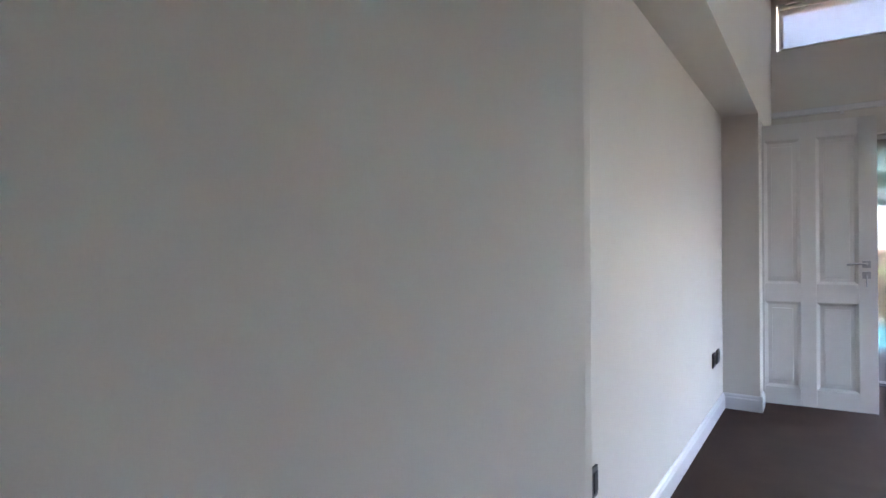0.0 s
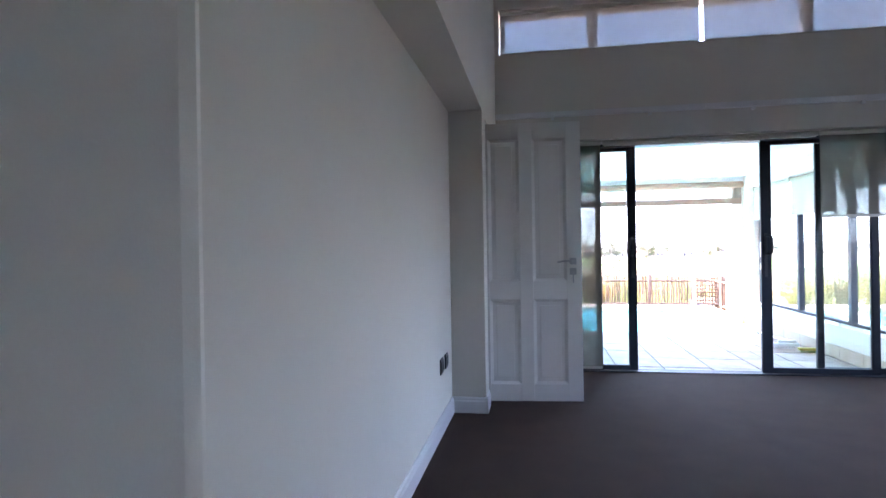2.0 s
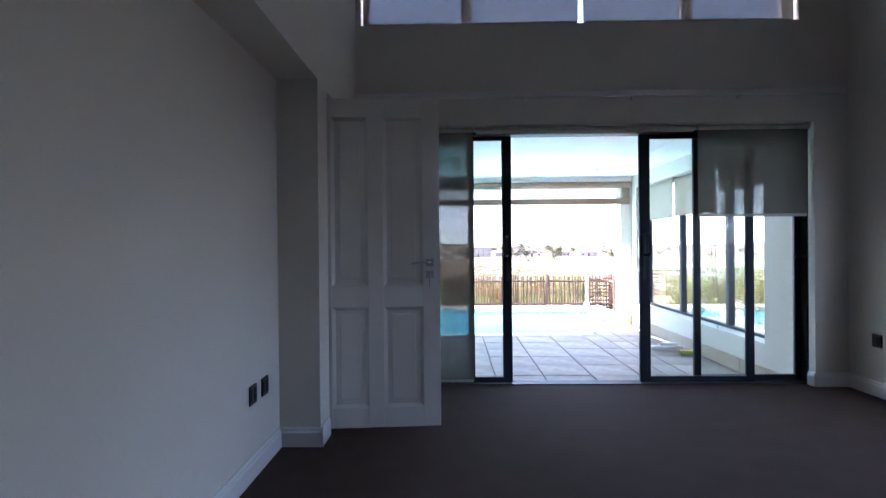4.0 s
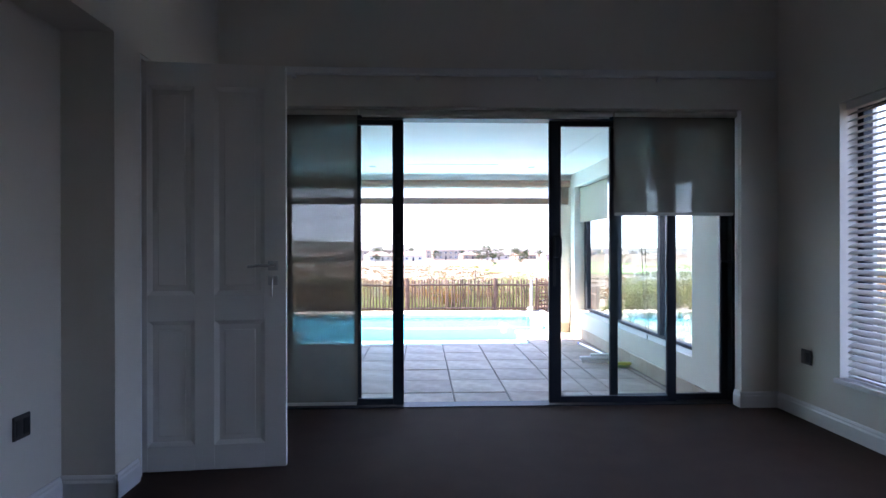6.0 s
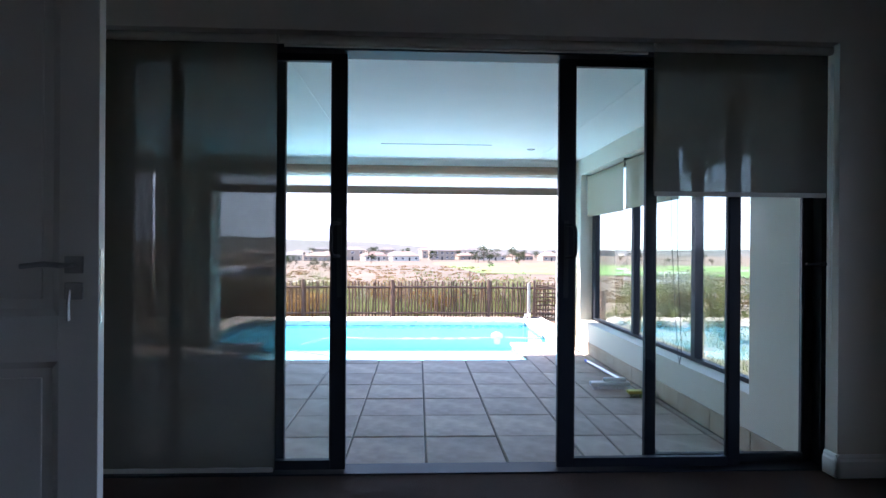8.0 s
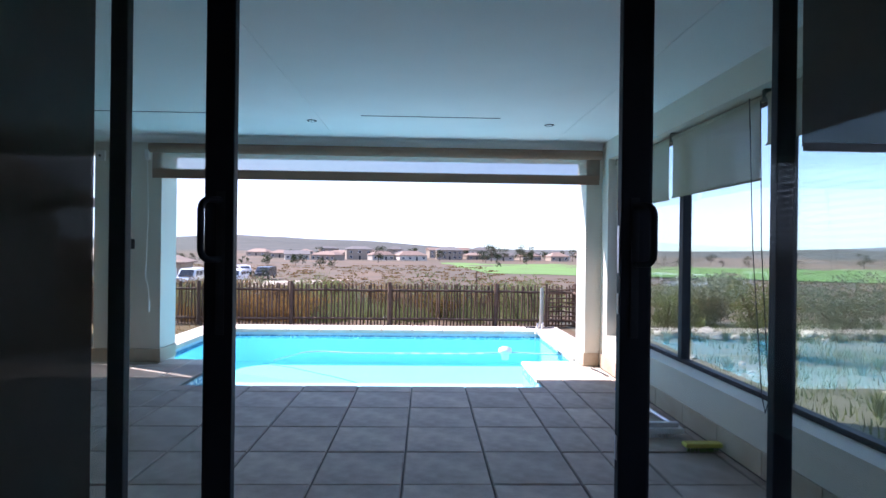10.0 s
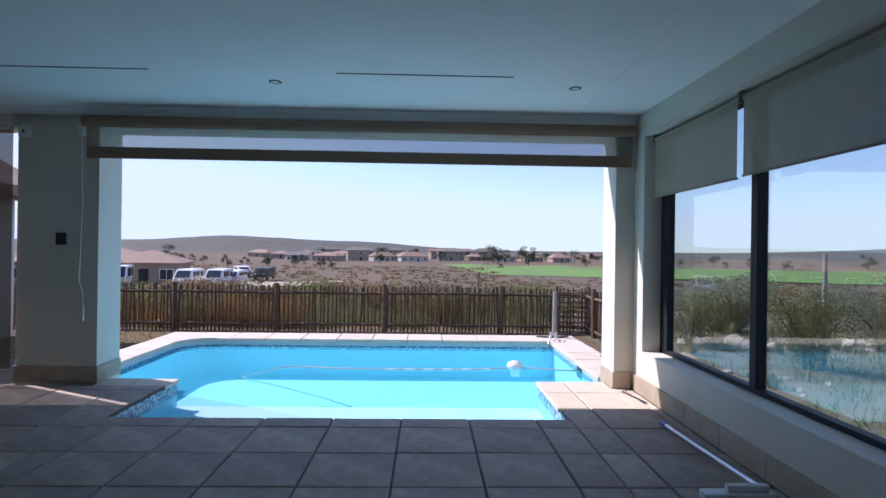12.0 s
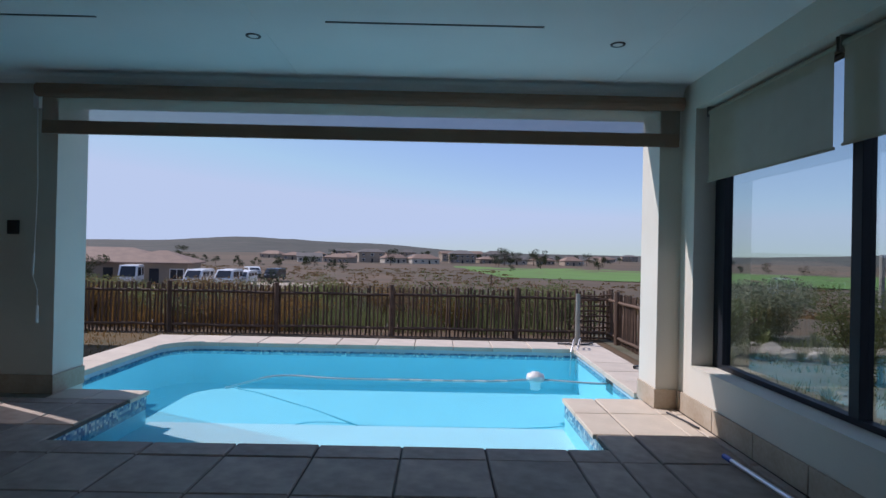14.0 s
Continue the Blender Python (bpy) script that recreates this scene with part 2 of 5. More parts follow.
M_GLASSLAMP = mat("lamp_glass", (0.6, 0.6, 0.6), 0.15, 0.05, 10, 50, 0.0)
M_BROWNBAR = mat("brown_cloth_bar", (0.30, 0.19, 0.13), 0.8, 0.1, 6, 150, 0.1)
# broad dark heath over the veld and hills
vn, vl = M_VELD.node_tree.nodes, M_VELD.node_tree.links
vb_ = vn["Principled BSDF"]
heath, hr, hm, vtc = vn.new("ShaderNodeTexNoise"), vn.new("ShaderNodeValToRGB"), vn.new("ShaderNodeMix"), vn.new("ShaderNodeTexCoord")
heath.inputs["Scale"].default_value, heath.inputs["Detail"].default_value, heath.inputs["Roughness"].default_value = 0.012, 8, 0.65
hr.color_ramp.elements[0].position, hr.color_ramp.elements[1].position = 0.36, 0.54
hm.data_type = "RGBA"
vsrc = vb_.inputs["Base Color"].links[0].from_socket
vl.new(vtc.outputs["Object"], heath.inputs["Vector"])
vl.new(heath.outputs["Fac"], hr.inputs["Fac"])
vl.new(hr.outputs["Color"], hm.inputs["Factor"])
vl.new(vsrc, hm.inputs["A"])
hm.inputs["B"].default_value = (0.092, 0.068, 0.038, 1)
vl.new(hm.outputs["Result"], vb_.inputs["Base Color"])


# ---- building helpers ----
def box(bm, x0, x1, y0, y1, z0, z1, bev=0.0):
    vs = [bm.verts.new((x, y, z)) for z in (z0, z1) for x, y in ((x0, y0), (x1, y0), (x1, y1), (x0, y1))]
    fs = [bm.faces.new([vs[i] for i in f]) for f in ((3, 2, 1, 0), (4, 5, 6, 7), (0, 1, 5, 4), (1, 2, 6, 5), (2, 3, 7, 6), (3, 0, 4, 7))]
    if bev:
        es = list({e for f in fs for e in f.edges})
        bmesh.ops.bevel(bm, geom=es, offset=bev, segments=2, affect="EDGES", profile=0.6)


def boxes(*rows, bev=0.0):
    bm = bmesh.new()
    for r in rows:
        box(bm, *r, bev=bev)
    return bm


def rod(bm, a, b, r0, r1=None, seg=8):
    """A tapered round bar from a to b."""
    a, b = Vector(a), Vector(b)
    r1 = r0 if r1 is None else r1
    d = b - a
    q = d.to_track_quat("Z", "Y").to_matrix().to_4x4()
    bmesh.ops.create_cone(bm, cap_ends=True, segments=seg, radius1=r0, radius2=r1, depth=d.length,
                          matrix=Matrix.Translation((a + b) / 2) @ q)


def tube(bm, pts, r, seg=8):
    """A round tube through points, in one skin."""
    pts = [Vector(p) for p in pts]
    rings, side = [], None
    for i, p in enumerate(pts):
        d = (pts[min(i + 1, len(pts) - 1)] - pts[max(i - 1, 0)]).normalized()
        side = d.orthogonal() if side is None else side - d * side.dot(d)      # carried along, so that the skin does not twist
        side = side.normalized()
        up = d.cross(side)
        rings.append([bm.verts.new(p + side * r * math.cos(a) + up * r * math.sin(a)) for a in (2 * math.pi * k / seg for k in range(seg))])
    for a, b in zip(rings, rings[1:]):
        for k in range(seg):
            bm.faces.new((a[k], a[(k + 1) % seg], b[(k + 1) % seg], b[k]))
    bm.faces.new(rings[0][::-1])
    bm.faces.new(rings[-1])


def prism(bm, outline, axis, v0, v1):
    """Extrudes an outline of (u, v) along x, y or z."""
    def at(u, v, w):
        return {"x": (w, u, v), "y": (u, w, v), "z": (u, v, w)}[axis]
    a = [bm.verts.new(at(u, v, v0)) for u, v in outline]
    b = [bm.verts.new(at(u, v, v1)) for u, v in outline]
    bm.faces.new(a)
    bm.faces.new(b[::-1])
    for i in range(len(a)):
        j = (i + 1) % len(a)
        bm.faces.new((a[j], a[i], b[i], b[j]))


def mesh_of(name, bm, material, smooth=False):
    bmesh.ops.recalc_face_normals(bm, faces=bm.faces)
    me = bpy.data.meshes.new(name)
    bm.to_mesh(me)
    bm.free()
    me.materials.append(material)
    if smooth:
        for p in me.polygons:
            p.use_smooth = True
    return me


def part(name, bm, material, parent=None, label="", smooth=False):
    ob = new(name, mesh_of(name, bm, material, smooth))
    if parent is not None:
        ob.parent = parent
    if label:
        ob["label"] = label
    return ob


def thing(name, label, category, group="", at=None, kind=""):
    ob = new(name)
    if at is not None:
        ob.matrix_world = at
    return tagged(ob, label, category, group, kind)


def structure(name, bm, material, label, category):
    return tagged(part(name, bm, material), label, category, kind="structure")


# ---- the plan ----
XL, XR = 2.265, 6.44            # room: left and right wall
YB, YF = 7.65, 7.79             # back wall's inner face, sliding frame
REC = 2.012                     # back of the recess in the left wall
Y0 = -1.2                       # wall behind the camera
HC = 3.72                       # room ceiling
ZP = -0.03                      # terrace floor
PXL, PXR = -1.60, 6.02          # terrace walls
YE = 12.32                      # terrace piers
ZC = 2.443                      # terrace ceiling
# the terrace and the land beyond are set out in units of the paver grid; SITE puts them beside the room, a step down
SITE = Matrix.Translation((4.5768, 11.2780, 0.5093)) @ Matrix.Scale(1.0335, 4) @ Matrix.Translation((-4.4804, -10.9816, -0.6227))

structure("floor", boxes((XL - 1.3, XR, Y0, YF - 0.05, -0.25, 0.0)), M_CARPET, "brown short-pile carpet across the whole room floor", "carpet")
bm = boxes(
    (XL - 0.45, REC, 2.93, 6.25, 0, HC), (REC, XL, 2.93, 6.25, 2.25, HC),
    (XL - 0.45, XL, 6.25, 6.50, 0, HC), (XL - 0.45, XL, 6.50, 7.40, 2.235, HC), (XL - 0.45, XL, 7.40, YB, 0, HC))
XN = 2.135                      # edge of the near stretch of the wall
SPLAY = 0.90                    # the near stretch turns a little away from the doors
prism(bm, [(XL - 1.3, Y0), (XN - SPLAY, Y0), (XN - 0.006, 2.86), (XN - 0.002, 2.90), (XN - 0.008, 2.92), (XN - 0.020, 2.93), (XL - 1.3, 2.93)], "z", 0, HC)
structure("wall_left", bm, M_WALL, "cream painted wall with a shallow recess and a doorway", "wall")
structure("wall_passage", boxes((0.9, 1.0, 5.9, 7.6, 0, 2.6), (1.0, XL - 0.45, 5.9, 6.0, 0, 2.6), (1.0, XL - 0.45, 7.5, 7.6, 0, 2.6), (0.9, XL - 0.45, 5.9, 7.6, 2.6, 2.7), (0.9, XL - 0.45, 5.9, 7.6, -0.2, 0)),
          M_WALL, "plain painted passage behind the open door", "wall")
CX0, CX1, CZ0, CZ1 = 2.31, 6.03, 3.115, 3.56
OX0, OX1, OZ = 2.38, 6.155, 2.25
structure("wall_back", boxes(
    (XL - 0.45, XR + 0.25, YB, 7.95, OZ, CZ0), (XL - 0.45, XR + 0.25, YB, 7.95, CZ1, HC), (XL - 0.45, CX0, YB, 7.95, CZ0, CZ1), (CX1, XR + 0.25, YB, 7.95, CZ0, CZ1),
    (XL - 0.45, OX0, YB, 7.95, -0.2, OZ), (OX0, 6.19, YF - 0.045, 7.95, 2.213, OZ), (OX1, XR + 0.25, YB, 7.738, -0.2, OZ), (6.19, XR + 0.25, 7.738, 7.95, -0.2, OZ)),
    M_WALL, "cream painted wall over the sliding doors", "wall")
WY0, WY1, WZ0, WZ1 = 4.9, 7.02, 0.36, 2.14
structure("wall_right", boxes(
    (XR, XR + 0.25, Y0, WY0, 0, HC), (XR, XR + 0.25, WY1, YB, 0, HC), (XR, XR + 0.25, WY0, WY1, 0, WZ0), (XR, XR + 0.25, WY0, WY1, WZ1, HC)),
    M_WALL, "cream painted wall with a window", "wall")
structure("wall_rear", boxes((XL - 1.3, XR + 0.25, Y0 - 0.2, Y0, 0, HC)), M_WALL, "plain cream painted wall", "wall")
structure("ceiling", boxes((XL - 1.3, XR + 0.25, Y0 - 0.2, 7.95, HC, HC + 0.15)), M_CEIL, "white painted plaster ceiling", "ceiling")


def skirting(name, rows):
    """White moulded skirting boards, each row a run along a wall: x0, y0, x1, y1 and the way it faces."""
    bm = bmesh.new()
    prof = [(0, 0), (0.018, 0), (0.018, 0.085), (0.013, 0.097), (0.013, 0.106), (0.006, 0.118), (0, 0.118)]
    for axis, v0, v1, base, sgn in rows:
        prism(bm, [(base + sgn * u, z) for u, z in prof], axis, v0, v1)
    return structure(name, bm, M_TRIM, "white moulded timber skirting board", "skirting")


# axis "y" runs along y with its outline in (x, z); axis "x" runs along x with its outline in (y, z)
skirting("baseboard_left", [("y", 2.93, 6.232, REC, 1), ("x", REC, XL + 0.018, 6.25, -1), ("y", 6.232, 6.46, XL, 1)])
skirting("baseboard_right", [("y", Y0, YB - 0.018, XR, -1), ("x", OX1 - 0.018, XR, YB, -1), ("y", YB - 0.018, 7.735, OX1, -1)])

# ---- the open panelled door ----
ang = math.atan2(0.07, 0.83)
leaf = thing("door_leaf", "white four-panel timber door standing wide open", "door", at=pose(2.185, 6.535, 0, 0, 0, math.degrees(ang)))
LW, LH, LT = 0.815, 2.205, 0.040


def panel_leaf():
    bm = bmesh.new()
    xs = ((0.0, 0.095), (0.335, 0.438), (0.700, LW))
    for x0, x1 in xs:
        box(bm, x0, x1, 0, LT, 0.012, LH, 0.003)
    for x0, x1 in ((0.095, 0.335), (0.438, 0.700)):
        for z0, z1 in ((0.012, 0.145), (0.816, 0.955), (2.08, LH)):
            box(bm, x0, x1, 0, LT, z0, z1)
    return bm


body = part("leaf_frame", panel_leaf(), M_DOOR, leaf)
for x0, x1 in ((0.095, 0.335), (0.438, 0.700)):
    for z0, z1 in ((0.145, 0.816), (0.955, 2.08)):
        bm = bmesh.new()
        box(bm, x0, x1, 0.014, 0.026, z0, z1)
        w_ = 0.022
        # sloped moulding round the panel on both faces
        for y0, y1 in ((0.002, 0.014), (LT - 0.002, 0.026)):
            o = [(x0, z0), (x1, z0), (x1, z1), (x0, z1)]
            i_ = [(x0 + w_, z0 + w_), (x1 - w_, z0 + w_), (x1 - w_, z1 - w_), (x0 + w_, z1 - w_)]
            vo = [bm.verts.new((x, y0, z)) for x, z in o]
            vi = [bm.verts.new((x, y1, z)) for x, z in i_]
            for k in range(4):
                bm.faces.new((vo[k], vo[(k + 1) % 4], vi[(k + 1) % 4], vi[k]))
        box(bm, x0 + 0.05, x1 - 0.05, 0.009, 0.031, z0 + 0.05, z1 - 0.05, 0.004)
        part("door_panel", bm, M_DOOR, leaf)
for side, y in (("out", -0.001), ("in", LT + 0.001)):
    sg = -1 if side == "out" else 1
    hx, hz = LW - 0.068, 1.112
    bm = bmesh.new()
    box(bm, hx - 0.026, hx + 0.026, min(y, y + sg * 0.009), max(y, y + sg * 0.009), hz - 0.026, hz + 0.026, 0.003)
    tube(bm, [(hx, y, hz), (hx, y + sg * 0.045, hz), (hx - 0.015, y + sg * 0.055, hz), (hx - 0.06, y + sg * 0.056, hz + 0.004), (hx - 0.125, y + sg * 0.05, hz - 0.004)], 0.008, 10)
    h = part("lever_handle", bm, M_STEEL, leaf, "brushed steel lever handle")
    bm = bmesh.new()
    box(bm, hx - 0.026, hx + 0.026, min(y, y + sg * 0.008), max(y, y + sg * 0.008), hz - 0.106, hz - 0.054, 0.003)
    k = part("keyhole_plate", bm, M_STEEL, leaf, "square steel keyhole plate")
bm = bmesh.new()
rod(bm, (LW - 0.068, -0.008, 1.032), (LW - 0.068, -0.03, 1.032), 0.003)
tube(bm, [(LW - 0.068, -0.03, 1.037), (LW - 0.071, -0.032, 1.0), (LW - 0.070, -0.032, 0.945)], 0.005, 6)
part("key", bm, M_STEEL, leaf, "steel key hanging in the lock")
part("latch_plate", boxes((LW, LW + 0.0015, 0.010, 0.030, 0.93, 1.16)), M_STEEL, leaf, "steel latch plate in the edge")
for z in (0.25, 1.1, 1.95):
    part("hinge", boxes((-0.012, 0.0, 0.004, 0.036, z, z + 0.1), bev=0.002), M_STEEL, leaf)
structure("door_frame", boxes((XL - 0.14, XL - 0.005, 6.50, 6.525, 0, 2.235), (XL - 0.14, XL - 0.005, 7.375, 7.40, 0, 2.235), (XL - 0.14, XL - 0.005, 6.525, 7.375, 2.212, 2.235), bev=0.003), M_TRIM, "white painted timber door frame", "door frame")


# ---- sockets ----
def socket(name, at, label):
    """A plate in the local xz plane that faces -y."""
    t = thing(name, label, "socket", "wall sockets", at=at)
    bm = boxes((-0.052, 0.052, -0.010, 0, -0.052, 0.052), bev=0.006)
    p = part("plate", bm, M_SOCKET, t)
    part("switch_module", boxes((-0.040, -0.004, -0.0135, -0.010, -0.034, 0.034), bev=0.002), M_SOCKET, t)
    part("outlet_module", boxes((0.004, 0.040, -0.0135, -0.010, -0.034, 0.034), bev=0.002), M_ALU, t)
    return t


socket("wall_socket", pose(REC, 5.785, 0.44, 0, 0, 90), "dark charcoal socket plate low on the recessed wall")
socket("wall_socket", pose(REC, 5.975, 0.44, 0, 0, 90), "dark charcoal socket plate beside the pier")
socket("wall_socket", pose(REC, 3.232, 0.44, 0, 0, 90), "dark charcoal socket plate near the recess edge")
socket("wall_socket", pose(XR, 7.33, 0.44, 0, 0, -90), "dark charcoal double socket beside the venetian blind")

# ---- curtain batten over the sliding door ----
t = thing("curtain_rail", "long white curtain rail fixed across the wall", "curtain rail")
part("rail", boxes((XL + 0.002, XR - 0.05, YB - 0.055, YB - 0.003, 2.475, 2.525), bev=0.008), M_TRIM, t)
for x in (2.8, 3.7, 4.6, 5.5):
    part("bracket", boxes((x, x + 0.03, YB - 0.045, YB, 2.45, 2.475), bev=0.003), M_TRIM, t)

# ---- high window with screen blinds ----
win = thing("window_high", "long high strip window behind sheer roller blinds", "window", kind="structure")
cy = 7.80
part("window_frame", boxes((CX0, CX1 + 0.16, cy, cy + 0.06, CZ0, CZ0 + 0.04), (CX0, CX1 + 0.16, cy, cy + 0.06, 3.51, CZ1),
     (CX0, 2.36, cy, cy + 0.06, CZ0 + 0.04, 3.51), (5.98, 6.10, cy, cy + 0.06, CZ0 + 0.04, 3.51), bev=0.002), M_TRIM, win)
for a, b in ((3.175, 3.270), (5.103, 5.204)):
    part("mullion", boxes((a, b, cy, cy + 0.06, CZ0 + 0.04, 3.51), bev=0.003), M_TRIM, win)
for a, b in ((2.36, 3.175), (3.270, 5.103), (5.204, 5.98)):
    g = part("pane", boxes((a, b, cy + 0.03, cy + 0.035, CZ0 + 0.04, 3.51)), M_GLASS, win)
    g.visible_shadow = False


def roller(name, x0, x1, y, ztop, zbot, fabric, label, group, wavy=0.004, tube_r=0.022, bar=0.011, bar_h=0.024, bar_mat=None):
    """A roller blind in the xz plane, let down from ztop to zbot."""
    t = thing(name, label, "roller blind", group)
    bm = bmesh.new()
    rod(bm, (x0, y, ztop), (x1, y, ztop), tube_r, seg=14)
    part("roller_tube", bm, bar_mat or M_BLIND_BAR, t, smooth=False)
    bm = bmesh.new()
    nx, nz = 14, 8
    vs = [[bm.verts.new((x0 + 0.004 + (x1 - x0 - 0.008) * i / nx, y + tube_r * 0.8 + wavy * math.sin(i * 1.9 + x0) * (j / nz), ztop - (ztop - zbot) * j / nz)) for j in range(nz + 1)] for i in range(nx + 1)]
    for i in range(nx):
        for j in range(nz):
            bm.faces.new((vs[i][j], vs[i + 1][j], vs[i + 1][j + 1], vs[i][j + 1]))
    part("fabric", bm, fabric, t, smooth=True)
    bm = bmesh.new()
    box(bm, x0 + 0.012, x1 - 0.012, y + tube_r * 0.8 - bar * 0.5, y + tube_r * 0.8 + bar * 0.5, zbot - bar_h / 2, zbot + bar_h / 2, 0.003)
    part("bottom_bar", bm, bar_mat or M_BLIND_BAR, t)
    return t


roller("roller_blind", 2.32, 4.185, 7.68, 3.535, 3.135, M_BLIND_HI, "sheer beige roller blind drawn over the high window", "blinds of the high window")
roller("roller_blind", 4.215, 6.02, 7.68, 3.535, 3.135, M_BLIND_HI, "sheer beige roller blind drawn over the high window", "blinds of the high window")
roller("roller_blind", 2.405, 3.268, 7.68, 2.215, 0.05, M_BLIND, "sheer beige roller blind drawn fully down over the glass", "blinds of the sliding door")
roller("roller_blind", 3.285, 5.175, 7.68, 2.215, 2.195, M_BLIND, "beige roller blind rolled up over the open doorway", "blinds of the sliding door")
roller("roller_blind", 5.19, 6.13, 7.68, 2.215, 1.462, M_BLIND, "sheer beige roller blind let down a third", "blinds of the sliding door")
t = thing("blind_chain", "thin bead chain loop beside the door frame", "chain")
bm = bmesh.new()
tube(bm, [(6.138, 7.69, 2.15), (6.137, 7.695, 1.4), (6.134, 7.69, 0.75), (6.139, 7.69, 0.68), (6.146, 7.69, 0.75), (6.148, 7.69, 2.15)], 0.0022, 5)
part("bead_chain", bm, M_TRIM, t)

# ---- venetian blind and window in the right wall ----
win = thing("window_right", "white framed window behind a venetian blind", "window", kind="structure")
part("window_frame", boxes((XR + 0.12, XR + 0.18, WY0, WY0 + 0.05, WZ0, WZ1), (XR + 0.12, XR + 0.18, WY1 - 0.05, WY1, WZ0, WZ1), (XR + 0.12, XR + 0.18, WY0 + 0.05, WY1 - 0.05, WZ0, WZ0 + 0.05), (XR + 0.12, XR + 0.18, WY0 + 0.05, WY1 - 0.05, WZ1 - 0.05, WZ1), (XR + 0.12, XR + 0.18, 5.86, 5.90, WZ0 + 0.05, WZ1 - 0.05)), M_ALU, win)
g = part("pane", boxes((XR + 0.145, XR + 0.15, WY0 + 0.05, WY1 - 0.05, WZ0 + 0.05, WZ1 - 0.05)), M_GLASS, win)
g.visible_shadow = False
part("window_sill", boxes((XR - 0.03, XR + 0.12, WY0 - 0.02, WY1 + 0.02, WZ0 - 0.03, WZ0 + 0.003), bev=0.006), M_TRIM, win)
vb = thing("venetian_blind", "white venetian blind with slats tilted half open", "venetian blind")
part("head_rail", boxes((XR + 0.02, XR + 0.07, WY0 + 0.02, WY1 - 0.03, WZ1 - 0.055, WZ1 - 0.005), bev=0.004), M_SLAT, vb)
slat_me = None
z = WZ0 + 0.06
while z < WZ1 - 0.07:
    if slat_me is None:
        bm = bmesh.new()
        prism(bm, [(-0.024, -0.014), (-0.008, -0.002), (0.010, 0.008), (0.024, 0.013), (0.024, 0.0155), (0.010, 0.0105), (-0.008, 0.0005), (-0.024, -0.0115)], "y", WY0 + 0.025, WY1 - 0.04)
        slat_me = mesh_of("slat", bm, M_SLAT)
    ob = new("slat", slat_me)
    ob.parent = vb
    ob.location = (XR + 0.045, 0, z)
    z += 0.042
part("bottom_rail", boxes((XR + 0.025, XR + 0.065, WY0 + 0.025, WY1 - 0.04, WZ0 + 0.015, WZ0 + 0.03), bev=0.003), M_SLAT, vb)
bm = bmesh.new()
for y in (WY0 + 0.25, 5.88, WY1 - 0.3):
    rod(bm, (XR + 0.022, y, WZ0 + 0.03), (XR + 0.022, y, WZ1 - 0.05), 0.0012, seg=5)
part("ladder_cords", bm, M_SLAT, vb)

# ---- sliding door ----
door = thing("sliding_door", "charcoal aluminium sliding door standing open onto the terrace", "sliding door")
part("frame", boxes((OX0, 6.188, YF - 0.05, YF + 0.09, 2.186, 2.212), (OX0, 6.188, YF - 0.05, YF + 0.09, -0.125, 0.008), (6.152, 6.188, YF - 0.02, YF + 0.09, 0.008, 2.186), (OX0, 2.43, YF - 0.02, YF + 0.09, 0.008, 2.186), bev=0.003), M_ALU, door)


def sash(x0, x1, y, w0, w1):
    p = part("sash", boxes((x0, x0 + w0, y, y + 0.035, 0.011, 2.183), (x1 - w1, x1, y, y + 0.035, 0.011, 2.183), (x0 + w0, x1 - w1, y, y + 0.035, 0.011, 0.06), (x0 + w0, x1 - w1, y, y + 0.035, 2.145, 2.183), bev=0.004), M_ALU, door)
    g = part("pane", boxes((x0 + w0, x1 - w1, y + 0.015, y + 0.019, 0.06, 2.145)), M_GLASS, p)
    g.visible_shadow = False
    bm = bmesh.new()
    for a, b, c, d in ((x0 + w0, x0 + w0 + 0.008, 0.06, 2.145), (x1 - w1 - 0.008, x1 - w1, 0.06, 2.145)):
        box(bm, a, b, y + 0.008, y + 0.027, c, d)
    part("gasket", bm, M_SOCKET, p)
    return p


def pull(p, x, y, sg, side):
    """A D-shaped pull on a stile."""
    bm = bmesh.new()
    z = 1.212
    reach, r, h = 0.064, 0.030, 0.085
    side_run = [(0.0, -h), (reach - r, -h)] + [(reach - r + r * math.sin(a), -h + r - r * math.cos(a)) for a in (0.3, 0.6, 0.9, 1.2, 1.57)]
    run = side_run + [(u, -v) for u, v in reversed(side_run)]
    tube(bm, [(x + side * u * 0.56, y + sg * u * 0.83, z + v) for u, v in run], 0.0095, 10)
    part("pull_handle", bm, M_ALU, p, "dark D-shaped pull handle", smooth=True)
    part("lock_plate", boxes((x - 0.012, x + 0.012, min(y, y + sg * 0.004), max(y, y + sg * 0.004), z - 0.30, z + 0.11), bev=0.001), M_SOCKET, p)


sash(2.43, 3.276, YF + 0.045, 0.05, 0.044)
s2 = sash(2.70, 3.604, YF, 0.05, 0.077)
s3 = sash(4.724, 5.719, YF, 0.086, 0.065)
sash(5.214, 6.152, YF + 0.045, 0.055, 0.05)
for p_, x_, sd in ((s2, 3.568, -1), (s3, 4.765, 1)):
    pull(p_, x_, YF, -1, sd)
    pull(p_, x_, YF + 0.035, 1, sd)
for z0, z1 in ((0.55, 0.62), (0.98, 1.04), (1.10, 1.24)):
    part("strike_plate", boxes((4.7215, 4.724, YF + 0.010, YF + 0.026, z0, z1)), M_STEEL, s3, "small steel strike plate")
bm = bmesh.new()
